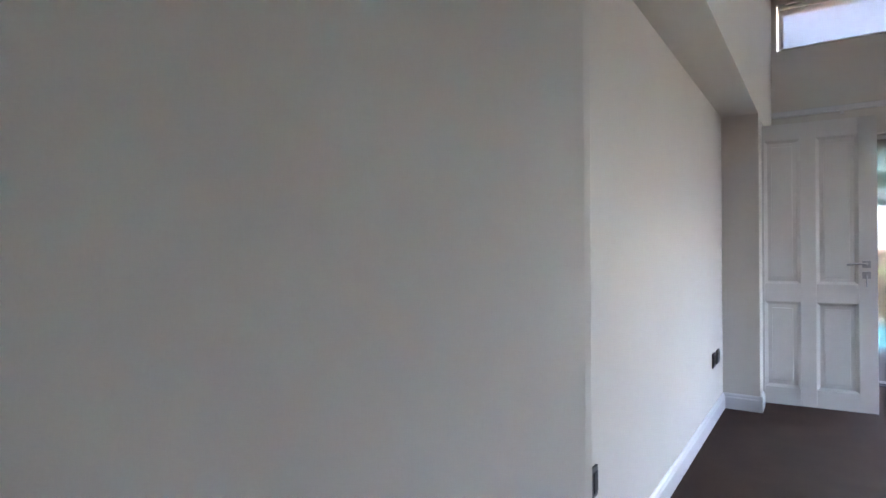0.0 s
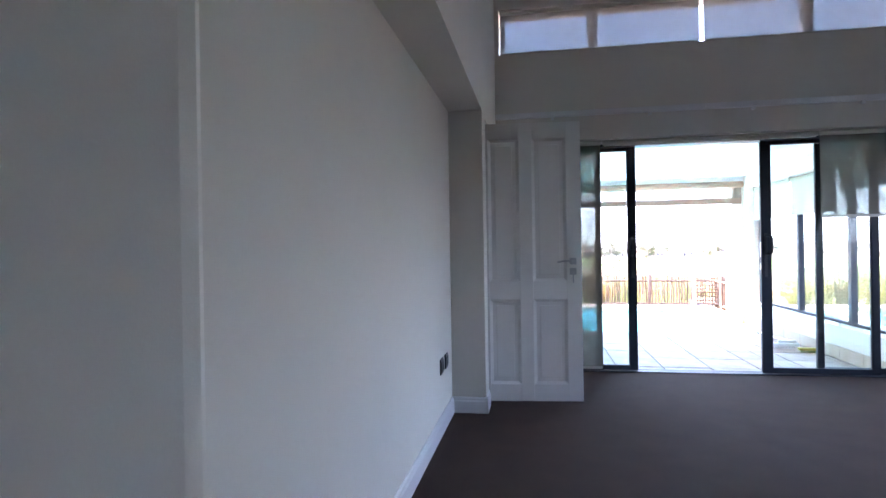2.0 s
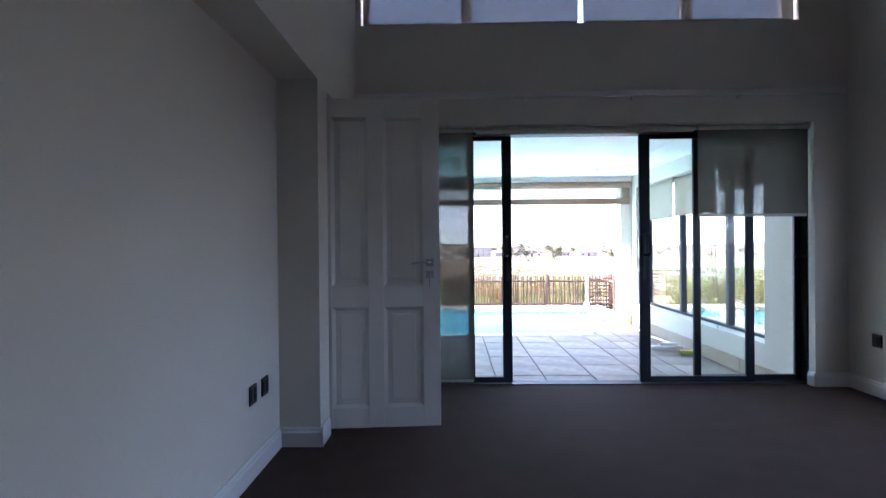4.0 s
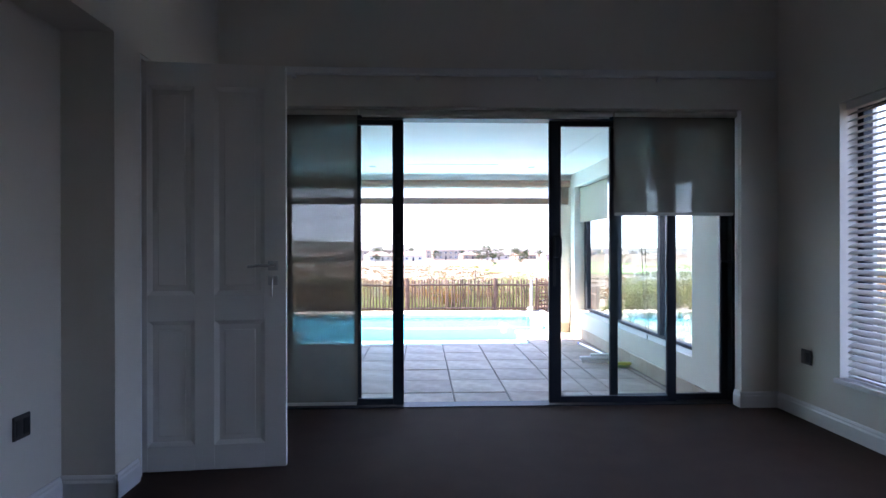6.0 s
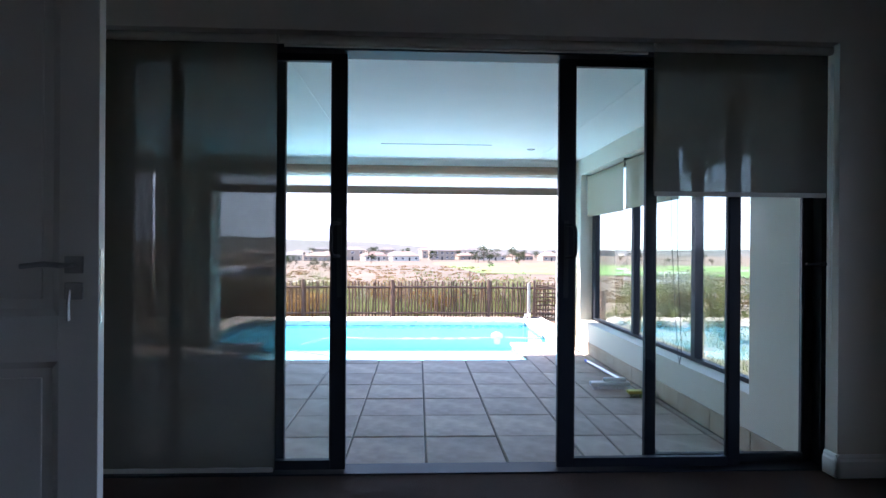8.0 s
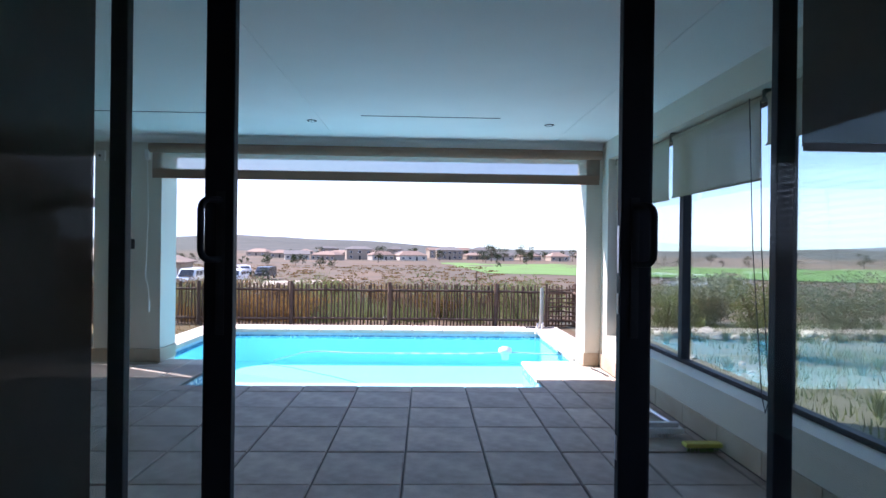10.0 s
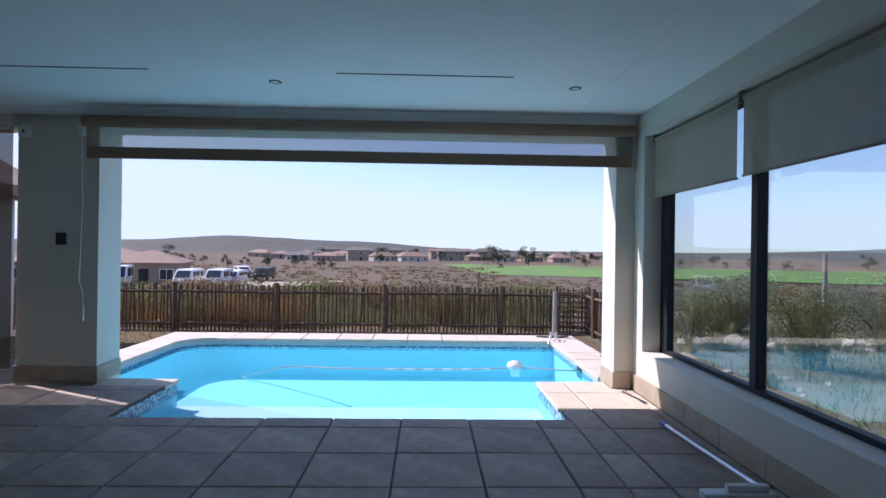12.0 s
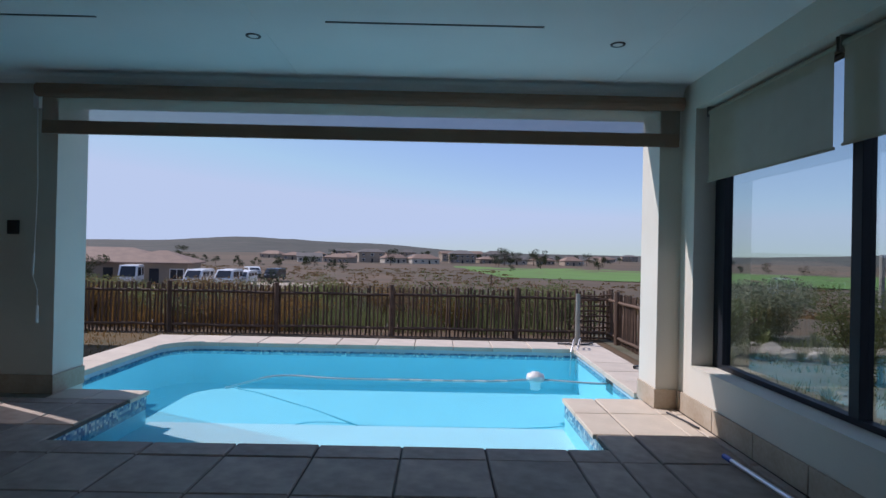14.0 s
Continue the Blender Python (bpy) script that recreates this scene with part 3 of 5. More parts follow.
tube(bm, [(6.165, YF - 0.02, 1.10), (6.165, YF - 0.05, 1.10), (6.13, YF - 0.055, 1.10), (6.045, YF - 0.05, 1.10)], 0.009, 8)
part("lever_latch", bm, M_ALU, door)

# ---- terrace shell ----
indoors = set(bpy.data.objects)

WT0, WT1, WB, WTOP = 8.25, 12.02, 0.335, 2.235
YP = 12.24                      # inner face of the beam and the pier beside the window
structure("terrace_wall_right", boxes(
    (PXR, PXR + 0.24, 7.70, YP, -0.5, WB), (PXR, PXR + 0.24, 7.70, WT0, WB, ZC), (PXR, PXR + 0.24, WT1, YP, WB, ZC), (PXR, PXR + 0.24, WT0, WT1, WTOP, ZC)),
    M_PLASTER, "cream plastered terrace wall with a long window", "wall")
structure("terrace_wall_left", boxes((PXL - 0.24, PXL, 7.70, 12.30, -0.5, ZC)), M_PLASTER, "cream plastered terrace wall", "wall")
structure("terrace_wall_house", boxes((PXL - 0.24, XL - 0.45, 7.50, 7.70, -0.5, HC)), M_PLASTER, "cream plastered house wall", "wall")
structure("terrace_pier_right", boxes((5.845, PXR + 0.24, YP, 12.60, -0.5, ZC)), M_PLASTER, "cream plastered pier", "pier")
structure("terrace_pier_left", boxes((0.44, 1.160, YE, 12.70, -0.5, ZC)), M_PLASTER, "cream plastered pier", "pier")
structure("terrace_beam", boxes((1.160, 5.845, YP, 12.60, 2.262, ZC), (PXL - 0.24, 0.44, YP, 12.60, 2.262, ZC)), M_PLASTER, "cream plastered beam over the pool opening", "beam")
structure("terrace_ceiling", boxes((PXL - 0.3, PXR + 0.3, 7.70, 12.60, ZC, ZC + 0.12)), M_CEIL, "white painted terrace ceiling", "ceiling")
structure("roof", boxes((PXL - 0.7, PXR + 0.7, 7.70, 12.64, ZC + 0.12, ZC + 0.30)), M_ROOF, "low roof slab over the terrace", "roof")
# coved cornice
bm = bmesh.new()
cove = [(0, 0), (0, -0.075)] + [(0.075 * (1 - math.cos(a)), -0.075 + 0.075 * math.sin(a)) for a in (0.4, 0.8, 1.2)] + [(0.075, 0)]
prism(bm, [(YP - u, ZC + v) for u, v in cove], "x", PXL, PXR)
structure("terrace_cornice", bm, M_CEIL, "white coved plaster cornice", "cornice")
# joints and slots in the ceiling
bm = bmesh.new()
for x in (3.05, 5.45, 0.65):
    box(bm, x, x + 0.03, 7.70, 12.22, ZC - 0.004, ZC)
structure("ceiling_strips", bm, M_CEIL, "flat white cover strips over the board joints", "cover strip")
for x0, x1 in ((0.92, 2.17), (3.475, 4.73)):
    tagged(part("air_slot", boxes((x0, x1, 11.11, 11.128, ZC - 0.003, ZC + 0.01)), M_SOCKET), "narrow dark ventilation slot in the ceiling", "air slot", "ceiling slots")


def downlight(x, y):
    t = thing("downlight", "small round recessed ceiling downlight, switched off", "downlight", "terrace downlights", at=pose(x, y, ZC))
    bm = bmesh.new()
    n = 24
    rr = [(0.046, 0), (0.046, -0.004), (0.036, -0.007), (0.030, -0.004), (0.030, 0.02)]
    rg = [[bm.verts.new((r * math.cos(2 * math.pi * k / n), r * math.sin(2 * math.pi * k / n), z)) for k in range(n)] for r, z in rr]
    for a, b in zip(rg, rg[1:]):
        for k in range(n):
            bm.faces.new((a[k], a[(k + 1) % n], b[(k + 1) % n], b[k]))
    part("rim", bm, M_SOCKET, t, smooth=True)
    bm = bmesh.new()
    bmesh.ops.create_cone(bm, cap_ends=True, segments=20, radius1=0.029, radius2=0.029, depth=0.004, matrix=Matrix.Translation((0, 0, -0.0025)))
    part("lens", bm, M_TRIM, t, "frosted white lens")


for x in (0.745, 2.987, 5.229):
    downlight(x, 11.357)

# long window of the terrace
win = thing("window_terrace", "long charcoal aluminium window over a low wall", "window", kind="structure")
fx0, fx1 = 6.175, 6.235
ys = (WT0, 9.285, 10.60, WT1)
fr = [(fx0, fx1, WT0, WT1, WB, WB + 0.045), (fx0, fx1, WT0, WT1, WTOP - 0.045, WTOP), (fx0, fx1, WT0, WT0 + 0.05, WB + 0.045, WTOP - 0.045), (fx0, fx1, WT1 - 0.14, WT1, WB + 0.045, WTOP - 0.045)]
part("window_frame", boxes(*fr, bev=0.003), M_ALU, win)
for y in ys[1:3]:
    part("mullion", boxes((fx0 - 0.01, fx1, y - 0.035, y + 0.035, WB + 0.045, WTOP - 0.045), bev=0.003), M_ALU, win)
for a, b in ((WT0 + 0.05, 9.25), (9.32, 10.565), (10.635, WT1 - 0.14)):
    g = part("pane", boxes((fx0 + 0.03, fx0 + 0.034, a, b, WB + 0.045, WTOP - 0.045)), M_GLASS_OUT, win)
    g.visible_shadow = False
part("window_sill", boxes((PXR - 0.004, fx0, WT0, WT1, WB, WB + 0.012)), M_PLASTER, win)


def side_blind(y0, y1, zbot, slant, chain=False):
    """A roller blind along the terrace's side wall, on brackets."""
    t = thing("roller_blind", "cream outdoor roller blind let down over part of the window", "roller blind", "blinds of the terrace window")
    x, zt = PXR + 0.085, 2.19
    bm = bmesh.new()
    rod(bm, (x, y0, zt), (x, y1, zt), 0.024, seg=14)
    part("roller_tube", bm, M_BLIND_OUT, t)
    bm = bmesh.new()
    n, m_ = 12, 8
    vs = [[bm.verts.new((x - 0.02 + 0.006 * math.sin(i * 1.3) * j / m_, y0 + 0.015 + (y1 - y0 - 0.03) * i / n, zt - (zt - zbot - slant * i / n) * j / m_)) for j in range(m_ + 1)] for i in range(n + 1)]
    for i in range(n):
        for j in range(m_):
            bm.faces.new((vs[i][j], vs[i + 1][j], vs[i + 1][j + 1], vs[i][j + 1]))
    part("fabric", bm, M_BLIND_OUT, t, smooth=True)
    bm = bmesh.new()
    rod(bm, (x - 0.02, y0 + 0.01, zbot), (x - 0.02, y1 - 0.01, zbot + slant), 0.008)
    part("bottom_bar", bm, M_BLIND_OUT, t)
    for y in (y0 - 0.012, y1):
        part("bracket", boxes((x - 0.03, x + 0.03, y, y + 0.006, zt - 0.03, WTOP), bev=0.002), M_GREYPOLE, t, "grey end bracket")

    if chain:
        bm = bmesh.new()
        tube(bm, [(5.98, y0 - 0.04, zt - 0.02), (5.975, y0 - 0.10, 1.3), (5.98, y0 - 0.20, 0.45), (5.98, y0 - 0.235, 0.36), (5.985, y0 - 0.26, 0.45), (5.99, y0 - 0.16, 1.3), (6.06, y0 - 0.02, zt - 0.02)], 0.003, 5)
        part("pull_chain", bm, M_ALU, t, "dark bead chain loop")


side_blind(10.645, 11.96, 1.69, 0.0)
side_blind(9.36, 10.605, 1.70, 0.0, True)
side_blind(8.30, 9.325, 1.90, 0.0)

# blind of the pool opening: wide roller, screen cloth over the beam's lower edge
t = roller("roller_blind", 1.11, 5.985, 12.16, 2.30, 2.03, M_BLIND_FAR, "wide brown screen roller blind rolled almost up over the pool opening", "pool side blinds", wavy=0.0, tube_r=0.052, bar=0.03, bar_h=0.10, bar_mat=M_BROWNBAR)
t = roller("roller_blind", PXL + 0.02, 0.43, 12.26, 2.25, 0.085, M_BLIND_DOWN, "brown screen roller blind drawn down to the paving", "pool side blinds", wavy=0.003)
# pull cord, switch and sensor box on the left pier
t = thing("cord_pull", "white pull cord with plastic toggles on the pier", "pull cord")
bm = bmesh.new()
tube(bm, [(1.02, 12.285, 2.22), (1.035, 12.285, 1.6), (1.02, 12.285, 1.05), (1.01, 12.285, 0.90), (1.05, 12.285, 0.78), (1.053, 12.285, 0.55)], 0.004, 6)
part("cord", bm, M_TRIM, t)
bm = bmesh.new()
rod(bm, (1.053, 12.285, 0.66), (1.053, 12.285, 0.53), 0.011, 0.013)
part("toggle", bm, M_TRIM, t)
bm = bmesh.new()
rod(bm, (1.018, 12.285, 1.06), (1.012, 12.285, 0.90), 0.009, 0.009)
part("joiner", bm, M_TRIM, t)
part("cord_bracket", boxes((0.995, 1.04, 12.27, YE, 2.19, 2.30), bev=0.004), M_TRIM, t)
t = thing("light_switch", "dark charcoal weatherproof switch on the pier", "switch")
part("plate", boxes((0.79, 0.88, YE - 0.018, YE, 1.21, 1.32), bev=0.006), M_SOCKET, t)
part("rocker", boxes((0.813, 0.857, YE - 0.024, YE - 0.018, 1.235, 1.295), bev=0.003), M_SOCKET, t)
t = thing("sensor_box", "small white junction box high on the pier", "junction box")
part("case", boxes((0.46, 0.56, YE - 0.035, YE, 2.17, 2.28), bev=0.006), M_TRIM, t)
part("knob", boxes((0.50, 0.52, YE - 0.043, YE - 0.035, 2.21, 2.235), bev=0.002), M_SOCKET, t)

# ---- broom and brush on the paving ----
br = thing("pool_brush", "white pool broom with a long aluminium pole and blue grip", "broom")
bm = bmesh.new()
A, B = Vector((5.845, 11.10, ZP + 0.016)), Vector((5.80, 9.90, ZP + 0.085))
rod(bm, A, B, 0.0135, seg=12)
part("pole", bm, M_ALUPOLE, br, "bright aluminium pole")
bm = bmesh.new()
rod(bm, A + (A - B).normalized() * 0.0, A + (A - B).normalized() * 0.09, 0.016, seg=12)
part("grip", bm, M_BLUE, br, "blue plastic grip")
bm = bmesh.new()
box(bm, 5.50, 5.86, 9.84, 9.92, ZP + 0.035, ZP + 0.075, 0.012)
box(bm, 5.62, 5.83, 9.86, 9.90, ZP + 0.075, ZP + 0.11, 0.01)
part("head", bm, M_TRIM, br)
bm = bmesh.new()
for k in range(60):
    x = 5.52 + 0.32 * random.random()
    y = 9.86 + 0.045 * random.random()
    rod(bm, (x, y, ZP + 0.04), (x + random.uniform(-0.01, 0.01), y + random.uniform(-0.012, 0.012), ZP), 0.0025, seg=4)
part("bristles", bm, M_BRISTLE, br)
hb = thing("hand_brush", "yellow and green scrubbing brush on the paving", "brush")
bm = bmesh.new()
box(bm, 5.75, 5.99, 9.58, 9.65, ZP + 0.03, ZP + 0.06, 0.01)
part("back", bm, M_YELLOW, hb)
bm = bmesh.new()
for k in range(60):
    x = 5.77 + 0.20 * random.random()
    y = 9.59 + 0.05 * random.random()
    rod(bm, (x, y, ZP + 0.035), (x + random.uniform(-0.012, 0.012), y + random.uniform(-0.012, 0.012), ZP), 0.003, seg=4)
part("bristles", bm, M_GREEN, hb)
t = thing("door_stay", "thin dark metal stay lying at the wall's foot", "metal bar")
bm = bmesh.new()
tube(bm, [(5.88, 12.10, ZP + 0.008), (5.93, 11.86, ZP + 0.008), (5.945, 11.72, ZP + 0.010)], 0.007, 6)
part("bar", bm, M_SOCKET, t)

# ---- pool ----
PX0, PX1, PY0, PY1 = 0.86, 5.875, 12.48, 14.91
NX0, NX1, NY0 = 1.81, 5.205, 11.29
ZW = -0.135
structure("pool_basin", boxes((PX0 - 0.3, PX1 + 0.3, NY0 - 0.3, PY1 + 0.3, -1.75, -0.54),
    (PX0 - 0.2, PX0, PY0, PY1, -1.6, -0.085), (PX1, PX1 + 0.2, PY0, PY1, -1.6, -0.085), (PX0 - 0.2, PX1 + 0.2, PY1, PY1 + 0.2, -1.6, -0.085),
    (NX0, NX1, NY0 - 0.2, NY0, -1.6, -0.085), (PX0 - 0.2, NX0, PY0 - 0.2, PY0, -1.6, -0.085), (NX1, PX1 + 0.2, PY0 - 0.2, PY0, -1.6, -0.085),
    (NX0 - 0.2, NX0, NY0, PY0 - 0.2, -1.6, -0.085), (NX1, NX1 + 0.2, NY0, PY0 - 0.2, -1.6, -0.085)), M_POOL, "pale blue plastered pool basin", "swimming pool")
# paler than the basin: the shallow water's brightness is in its colour
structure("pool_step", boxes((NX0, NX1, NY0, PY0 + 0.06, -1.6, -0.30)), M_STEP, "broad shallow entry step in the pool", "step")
bm = bmesh.new()
for a, b, c, d in ((PX0, PX1, PY0, PY1), (NX0, NX1, NY0, PY0)):
    bm.faces.new([bm.verts.new((x, y, ZW)) for x, y in ((a, c), (b, c), (b, d), (a, d))])
w = structure("water", bm, M_WATER, "clear blue pool water with a light ripple", "water")
w.visible_shadow = False

# float, hose and skimmer
fl = thing("pool_float", "white ribbed chlorine floater on the water", "pool float", at=pose(5.16, 13.62, ZW))
bm = bmesh.new()
n = 20
rr = [(0.02, -0.10), (0.05, -0.10), (0.055, -0.02), (0.085, -0.015), (0.095, 0.02), (0.085, 0.055), (0.05, 0.06), (0.045, 0.075), (0.01, 0.078)]
rg = [[bm.verts.new((r * math.cos(2 * math.pi * k / n), r * math.sin(2 * math.pi * k / n), z)) for k in range(n)] for r, z in rr]
for a, b in zip(rg, rg[1:]):
    for k in range(n):
        bm.faces.new((a[k], a[(k + 1) % n], b[(k + 1) % n], b[k]))
part("body", bm, M_TRIM, fl, smooth=True)
hs = thing("pool_hose", "white ribbed pool cleaner hose floating on the water", "hose")
pts = []
for k in range(70):
    u = k / 69
    x = 5.865 - 3.67 * u
    y = 13.49 + 0.12 * math.exp(-((u - 0.18) / 0.10) ** 2) + 0.10 * math.exp(-((u - 0.86) / 0.08) ** 2) - 0.34 * max(0.0, (u - 0.90) / 0.10) ** 1.5
    pts.append((x, y, ZW - 0.003 - 0.03 * max(0.0, (u - 0.92) / 0.08)))
bm = bmesh.new()
tube(bm, pts, 0.012, 8)
part("hose", bm, M_HOSE, hs, smooth=True)
for p_ in pts[20:44:4]:
    bm = bmesh.new()
    rod(bm, Vector(p_) - Vector((0.06, 0, 0)), Vector(p_) + Vector((0.06, 0, 0)), 0.014, seg=10)
    part("hose_weight", bm, M_BRISTLE, hs)
# thin blue-grey line laid along the pool floor, kept with the hose
bm = bmesh.new()
tube(bm, [(1.60, 14.75, -0.532), (2.1, 14.45, -0.532), (2.9, 13.80, -0.532), (3.6, 13.1, -0.532)], 0.008, 6)
part("sunken_hose", bm, M_POOL_LINE, hs, "thin blue-grey line along the pool floor", smooth=True)
structure("skimmer", boxes((PX1 - 0.004, PX1 + 0.02, 13.38, 13.60, -0.22, -0.10)), M_SOCKET, "dark skimmer mouth in the pool wall", "skimmer")
t = thing("pole", "grey weathered timber pole standing at the pool corner", "pole")
bm = bmesh.new()
rod(bm, (5.985, 15.25, ZP), (5.99, 15.27, 0.63), 0.034, 0.030, 10)
part("post", bm, M_GREYPOLE, t)
t = thing("ladder_rail", "thin steel rail bent over the pool edge", "rail")
bm = bmesh.new()
for dx in (0, 0.07):
    tube(bm, [(5.90 + dx, 15.08, ZP), (5.90 + dx, 15.03, 0.08), (5.85 + dx, 14.87, 0.09), (5.80 + dx, 14.80, -0.05), (5.79 + dx, 14.80, -0.35)], 0.010, 6)
part("rails", bm, M_STEEL, t)

t = thing("garden_hose", "black rubber hose lying on the pool coping", "hose")
bm = bmesh.new()
tube(bm, [(5.72, 15.22, ZP + 0.014), (5.86, 15.18, ZP + 0.014), (6.00, 15.17, ZP + 0.014), (6.13, 15.22, ZP + 0.014), (6.20, 15.30, ZP + 0.014)], 0.012, 8)
part("hose", bm, M_SOCKET, t, smooth=True)
bm = bmesh.new()
rod(bm, (6.20, 13.72, ZP + 0.02), (6.26, 13.80, ZP + 0.02), 0.018, 0.012)
tagged(part("hose_nozzle", bm, M_SOCKET), "small black hose nozzle on the pool coping", "nozzle")

# ---- ground and distance ----
def smooth(a, b, v):
    v = min(1.0, max(0.0, (v - a) / (b - a)))
    return v * v * (3 - 2 * v)


def ground_height(x, y):
    d = math.hypot(max(0.0, abs(x - 3) - 12), max(0.0, y - 17.5))
    r = math.hypot(x - 4, y - 8)
    z = -0.46 - 2.1 * smooth(0, 38, d) - 0.0112 * min(260.0, max(0.0, r - 12))
    z += 0.06 * noise.noise((x * 0.5, y * 0.5, 0)) * smooth(16, 24, r) + 0.25 * noise.noise((x * 0.06, y * 0.06, 3)) * smooth(30, 90, r)
    a = math.degrees(math.atan2(x - 4, y - 8)) - 1.2
    if r > 350:
        k = 1.0 * math.exp(-((a + 19.5) / 7.0) ** 2) + 0.66 * math.exp(-((a + 8) / 7.5) ** 2) + 0.5 * math.exp(-((a + 33) / 9.0) ** 2) + 0.75 * math.exp(-((a - 45) / 12.0) ** 2)
        z += (r * 0.001 + r * 0.0170 * k * (1 + 0.16 * noise.noise((a * 0.3, r * 0.002, 7)))) * smooth(420, 1500, r)
    return z


bm = bmesh.new()
cx, cy_ = 3.46, 13.2
rs = [4.4, 5.2, 6, 7, 8, 9, 10.5, 12, 14, 16, 18.5, 21, 24, 28, 33, 39, 46, 56, 70, 90, 120, 160, 220, 300, 420, 520, 650, 800, 1000, 1200, 1500, 1900, 2500, 3400, 4600]
N = 200
ring0 = []
for k in range(N):
    a = 2 * math.pi * k / N
    ux, uy = math.sin(a), math.cos(a)
    q = min(2.72 / abs(ux) if abs(ux) > 1e-6 else 99, 2.1 / abs(uy) if abs(uy) > 1e-6 else 99)
    ring0.append(bm.verts.new((cx + q * ux, cy_ + q * uy, -0.46)))
rings = [ring0]
for r in rs:
    rings.append([bm.verts.new((cx + r * math.sin(2 * math.pi * k / N), cy_ + r * math.cos(2 * math.pi * k / N), ground_height(cx + r * math.sin(2 * math.pi * k / N), cy_ + r * math.cos(2 * math.pi * k / N)))) for k in range(N)])
for a, b in zip(rings, rings[1:]):
    for k in range(N):
        bm.faces.new((a[k], b[k], b[(k + 1) % N], a[(k + 1) % N]))
gr = structure("ground", bm, M_VELD, "dry brown scrubland with patches of grass", "ground")
gr.data.materials.append(M_HILL)
for p_ in gr.data.polygons:             # heath on the far hills
    p_.material_index = 1 if math.hypot(p_.center.x - cx, p_.center.y - cy_) > 620 else 0


def turned(x, y):
    """The far estate is laid out on axes turned a little from the terrace's."""
    c, s_ = math.cos(radians(1.23)), math.sin(radians(1.23))
    return 4.1 + (x - 4.1) * c + (y - 7.2) * s_, 7.2 - (x - 4.1) * s_ + (y - 7.2) * c


def sheet(name, corners, n, m, material, label, category, lift):
    """A patch of other ground that follows the terrain."""
    bm = bmesh.new()
    (ax, ay), (bx, by), (cx_, cy2), (dx, dy) = [turned(*p) if p[1] > 50 else p for p in corners]
    vs = []
    for i in range(n + 1):
        u = i / n
        row = []
        for j in range(m + 1):
            v = j / m
            x = (ax * (1 - u) + bx * u) * (1 - v) + (dx * (1 - u) + cx_ * u) * v
            y = (ay * (1 - u) + by * u) * (1 - v) + (dy * (1 - u) + cy2 * u) * v
            x += 2.5 * noise.noise((x * 0.04, y * 0.04, 5)) * (1 if n > 12 else 0)
            row.append(bm.verts.new((x, y, ground_height(x, y) + lift)))
        vs.append(row)
    for i in range(n):
        for j in range(m):
            bm.faces.new((vs[i][j], vs[i + 1][j], vs[i + 1][j + 1], vs[i][j + 1]))
    return structure(name, bm, material, label, category)


sheet("field", ((14, 118), (190, 66), (420, 190), (4, 270)), 30, 24, M_LAWN, "bright green irrigated field", "field", 0.10)
sheet("track", ((-34, 62), (-12, 66), (-8, 84), (-30, 74)), 10, 6, M_TRACK, "pale sandy vehicle track", "track", 0.10)
sheet("grass_strip", ((-6.0, 15.62), (0.4, 15.62), (0.4, 18.2), (-6.0, 18.2)), 10, 6, M_GRASS, "short dry grass strip before the fence", "grass", 0.012)
sheet("garden_bed", ((7.2, 8.2), (16, 8.2), (20, 20), (7.2, 20)), 12, 12, M_BED, "pale gravelly planting bed beside the terrace", "garden bed", 0.012)


# ---- plants ----
def leaf_cloud(bm, centre, rad, count, size, rng):
    for _ in range(count):
        while True:
            p = Vector((rng.uniform(-1, 1), rng.uniform(-1, 1), rng.uniform(-1, 1)))
            if 0.15 < p.length < 1:
                break
        p = Vector(centre) + Vector((p.x * rad[0], p.y * rad[1], p.z * rad[2]))
        s = size * rng.uniform(0.6, 1.4)
        a = Vector((rng.uniform(-1, 1), rng.uniform(-1, 1), rng.uniform(-0.3, 1))).normalized()
        b = a.orthogonal().normalized()
        vs = [bm.verts.new(q) for q in (p - b * s * 0.28, p + a * s * 0.5 - b * s * 0.05, p + a * s, p + a * s * 0.5 + b * s * 0.3)]
        bm.faces.new(vs)


def bush_mesh(seed, w, h, leaves, size):
    """Stems, and leaves in uneven clumps."""
    rng = random.Random(seed)
    stems, crown = bmesh.new(), bmesh.new()
    for i in range(9):
        a = rng.uniform(0, 6.28)
        rr = rng.uniform(0.15, 0.5) * w
        tip = Vector((rr * math.cos(a), rr * math.sin(a), h * rng.uniform(0.5, 0.95)))
        mid = Vector((tip.x * 0.35, tip.y * 0.35, tip.z * 0.5))
        tube(stems, [(0.02 * math.cos(a), 0.02 * math.sin(a), -0.05), mid, tip], 0.012, 5)
        leaf_cloud(crown, tip, (0.26 * w, 0.26 * w, 0.22 * h), leaves // 8, size, rng)
        leaf_cloud(crown, mid, (0.26 * w, 0.26 * w, 0.30 * h), leaves // 10, size, rng)
    return stems, crown


def bush(seed, x, y, w, h, leaves, size, material, label, group):
    t = thing("bush", label, "bush", group, at=pose(x, y, ground_height(x, y) - 0.02, 0, 0, seed * 37))
    a, b = bush_mesh(seed, w, h, leaves, size)
    part("branchwork", a, M_BARK, t)
    part("crown", b, material, t)
    return t


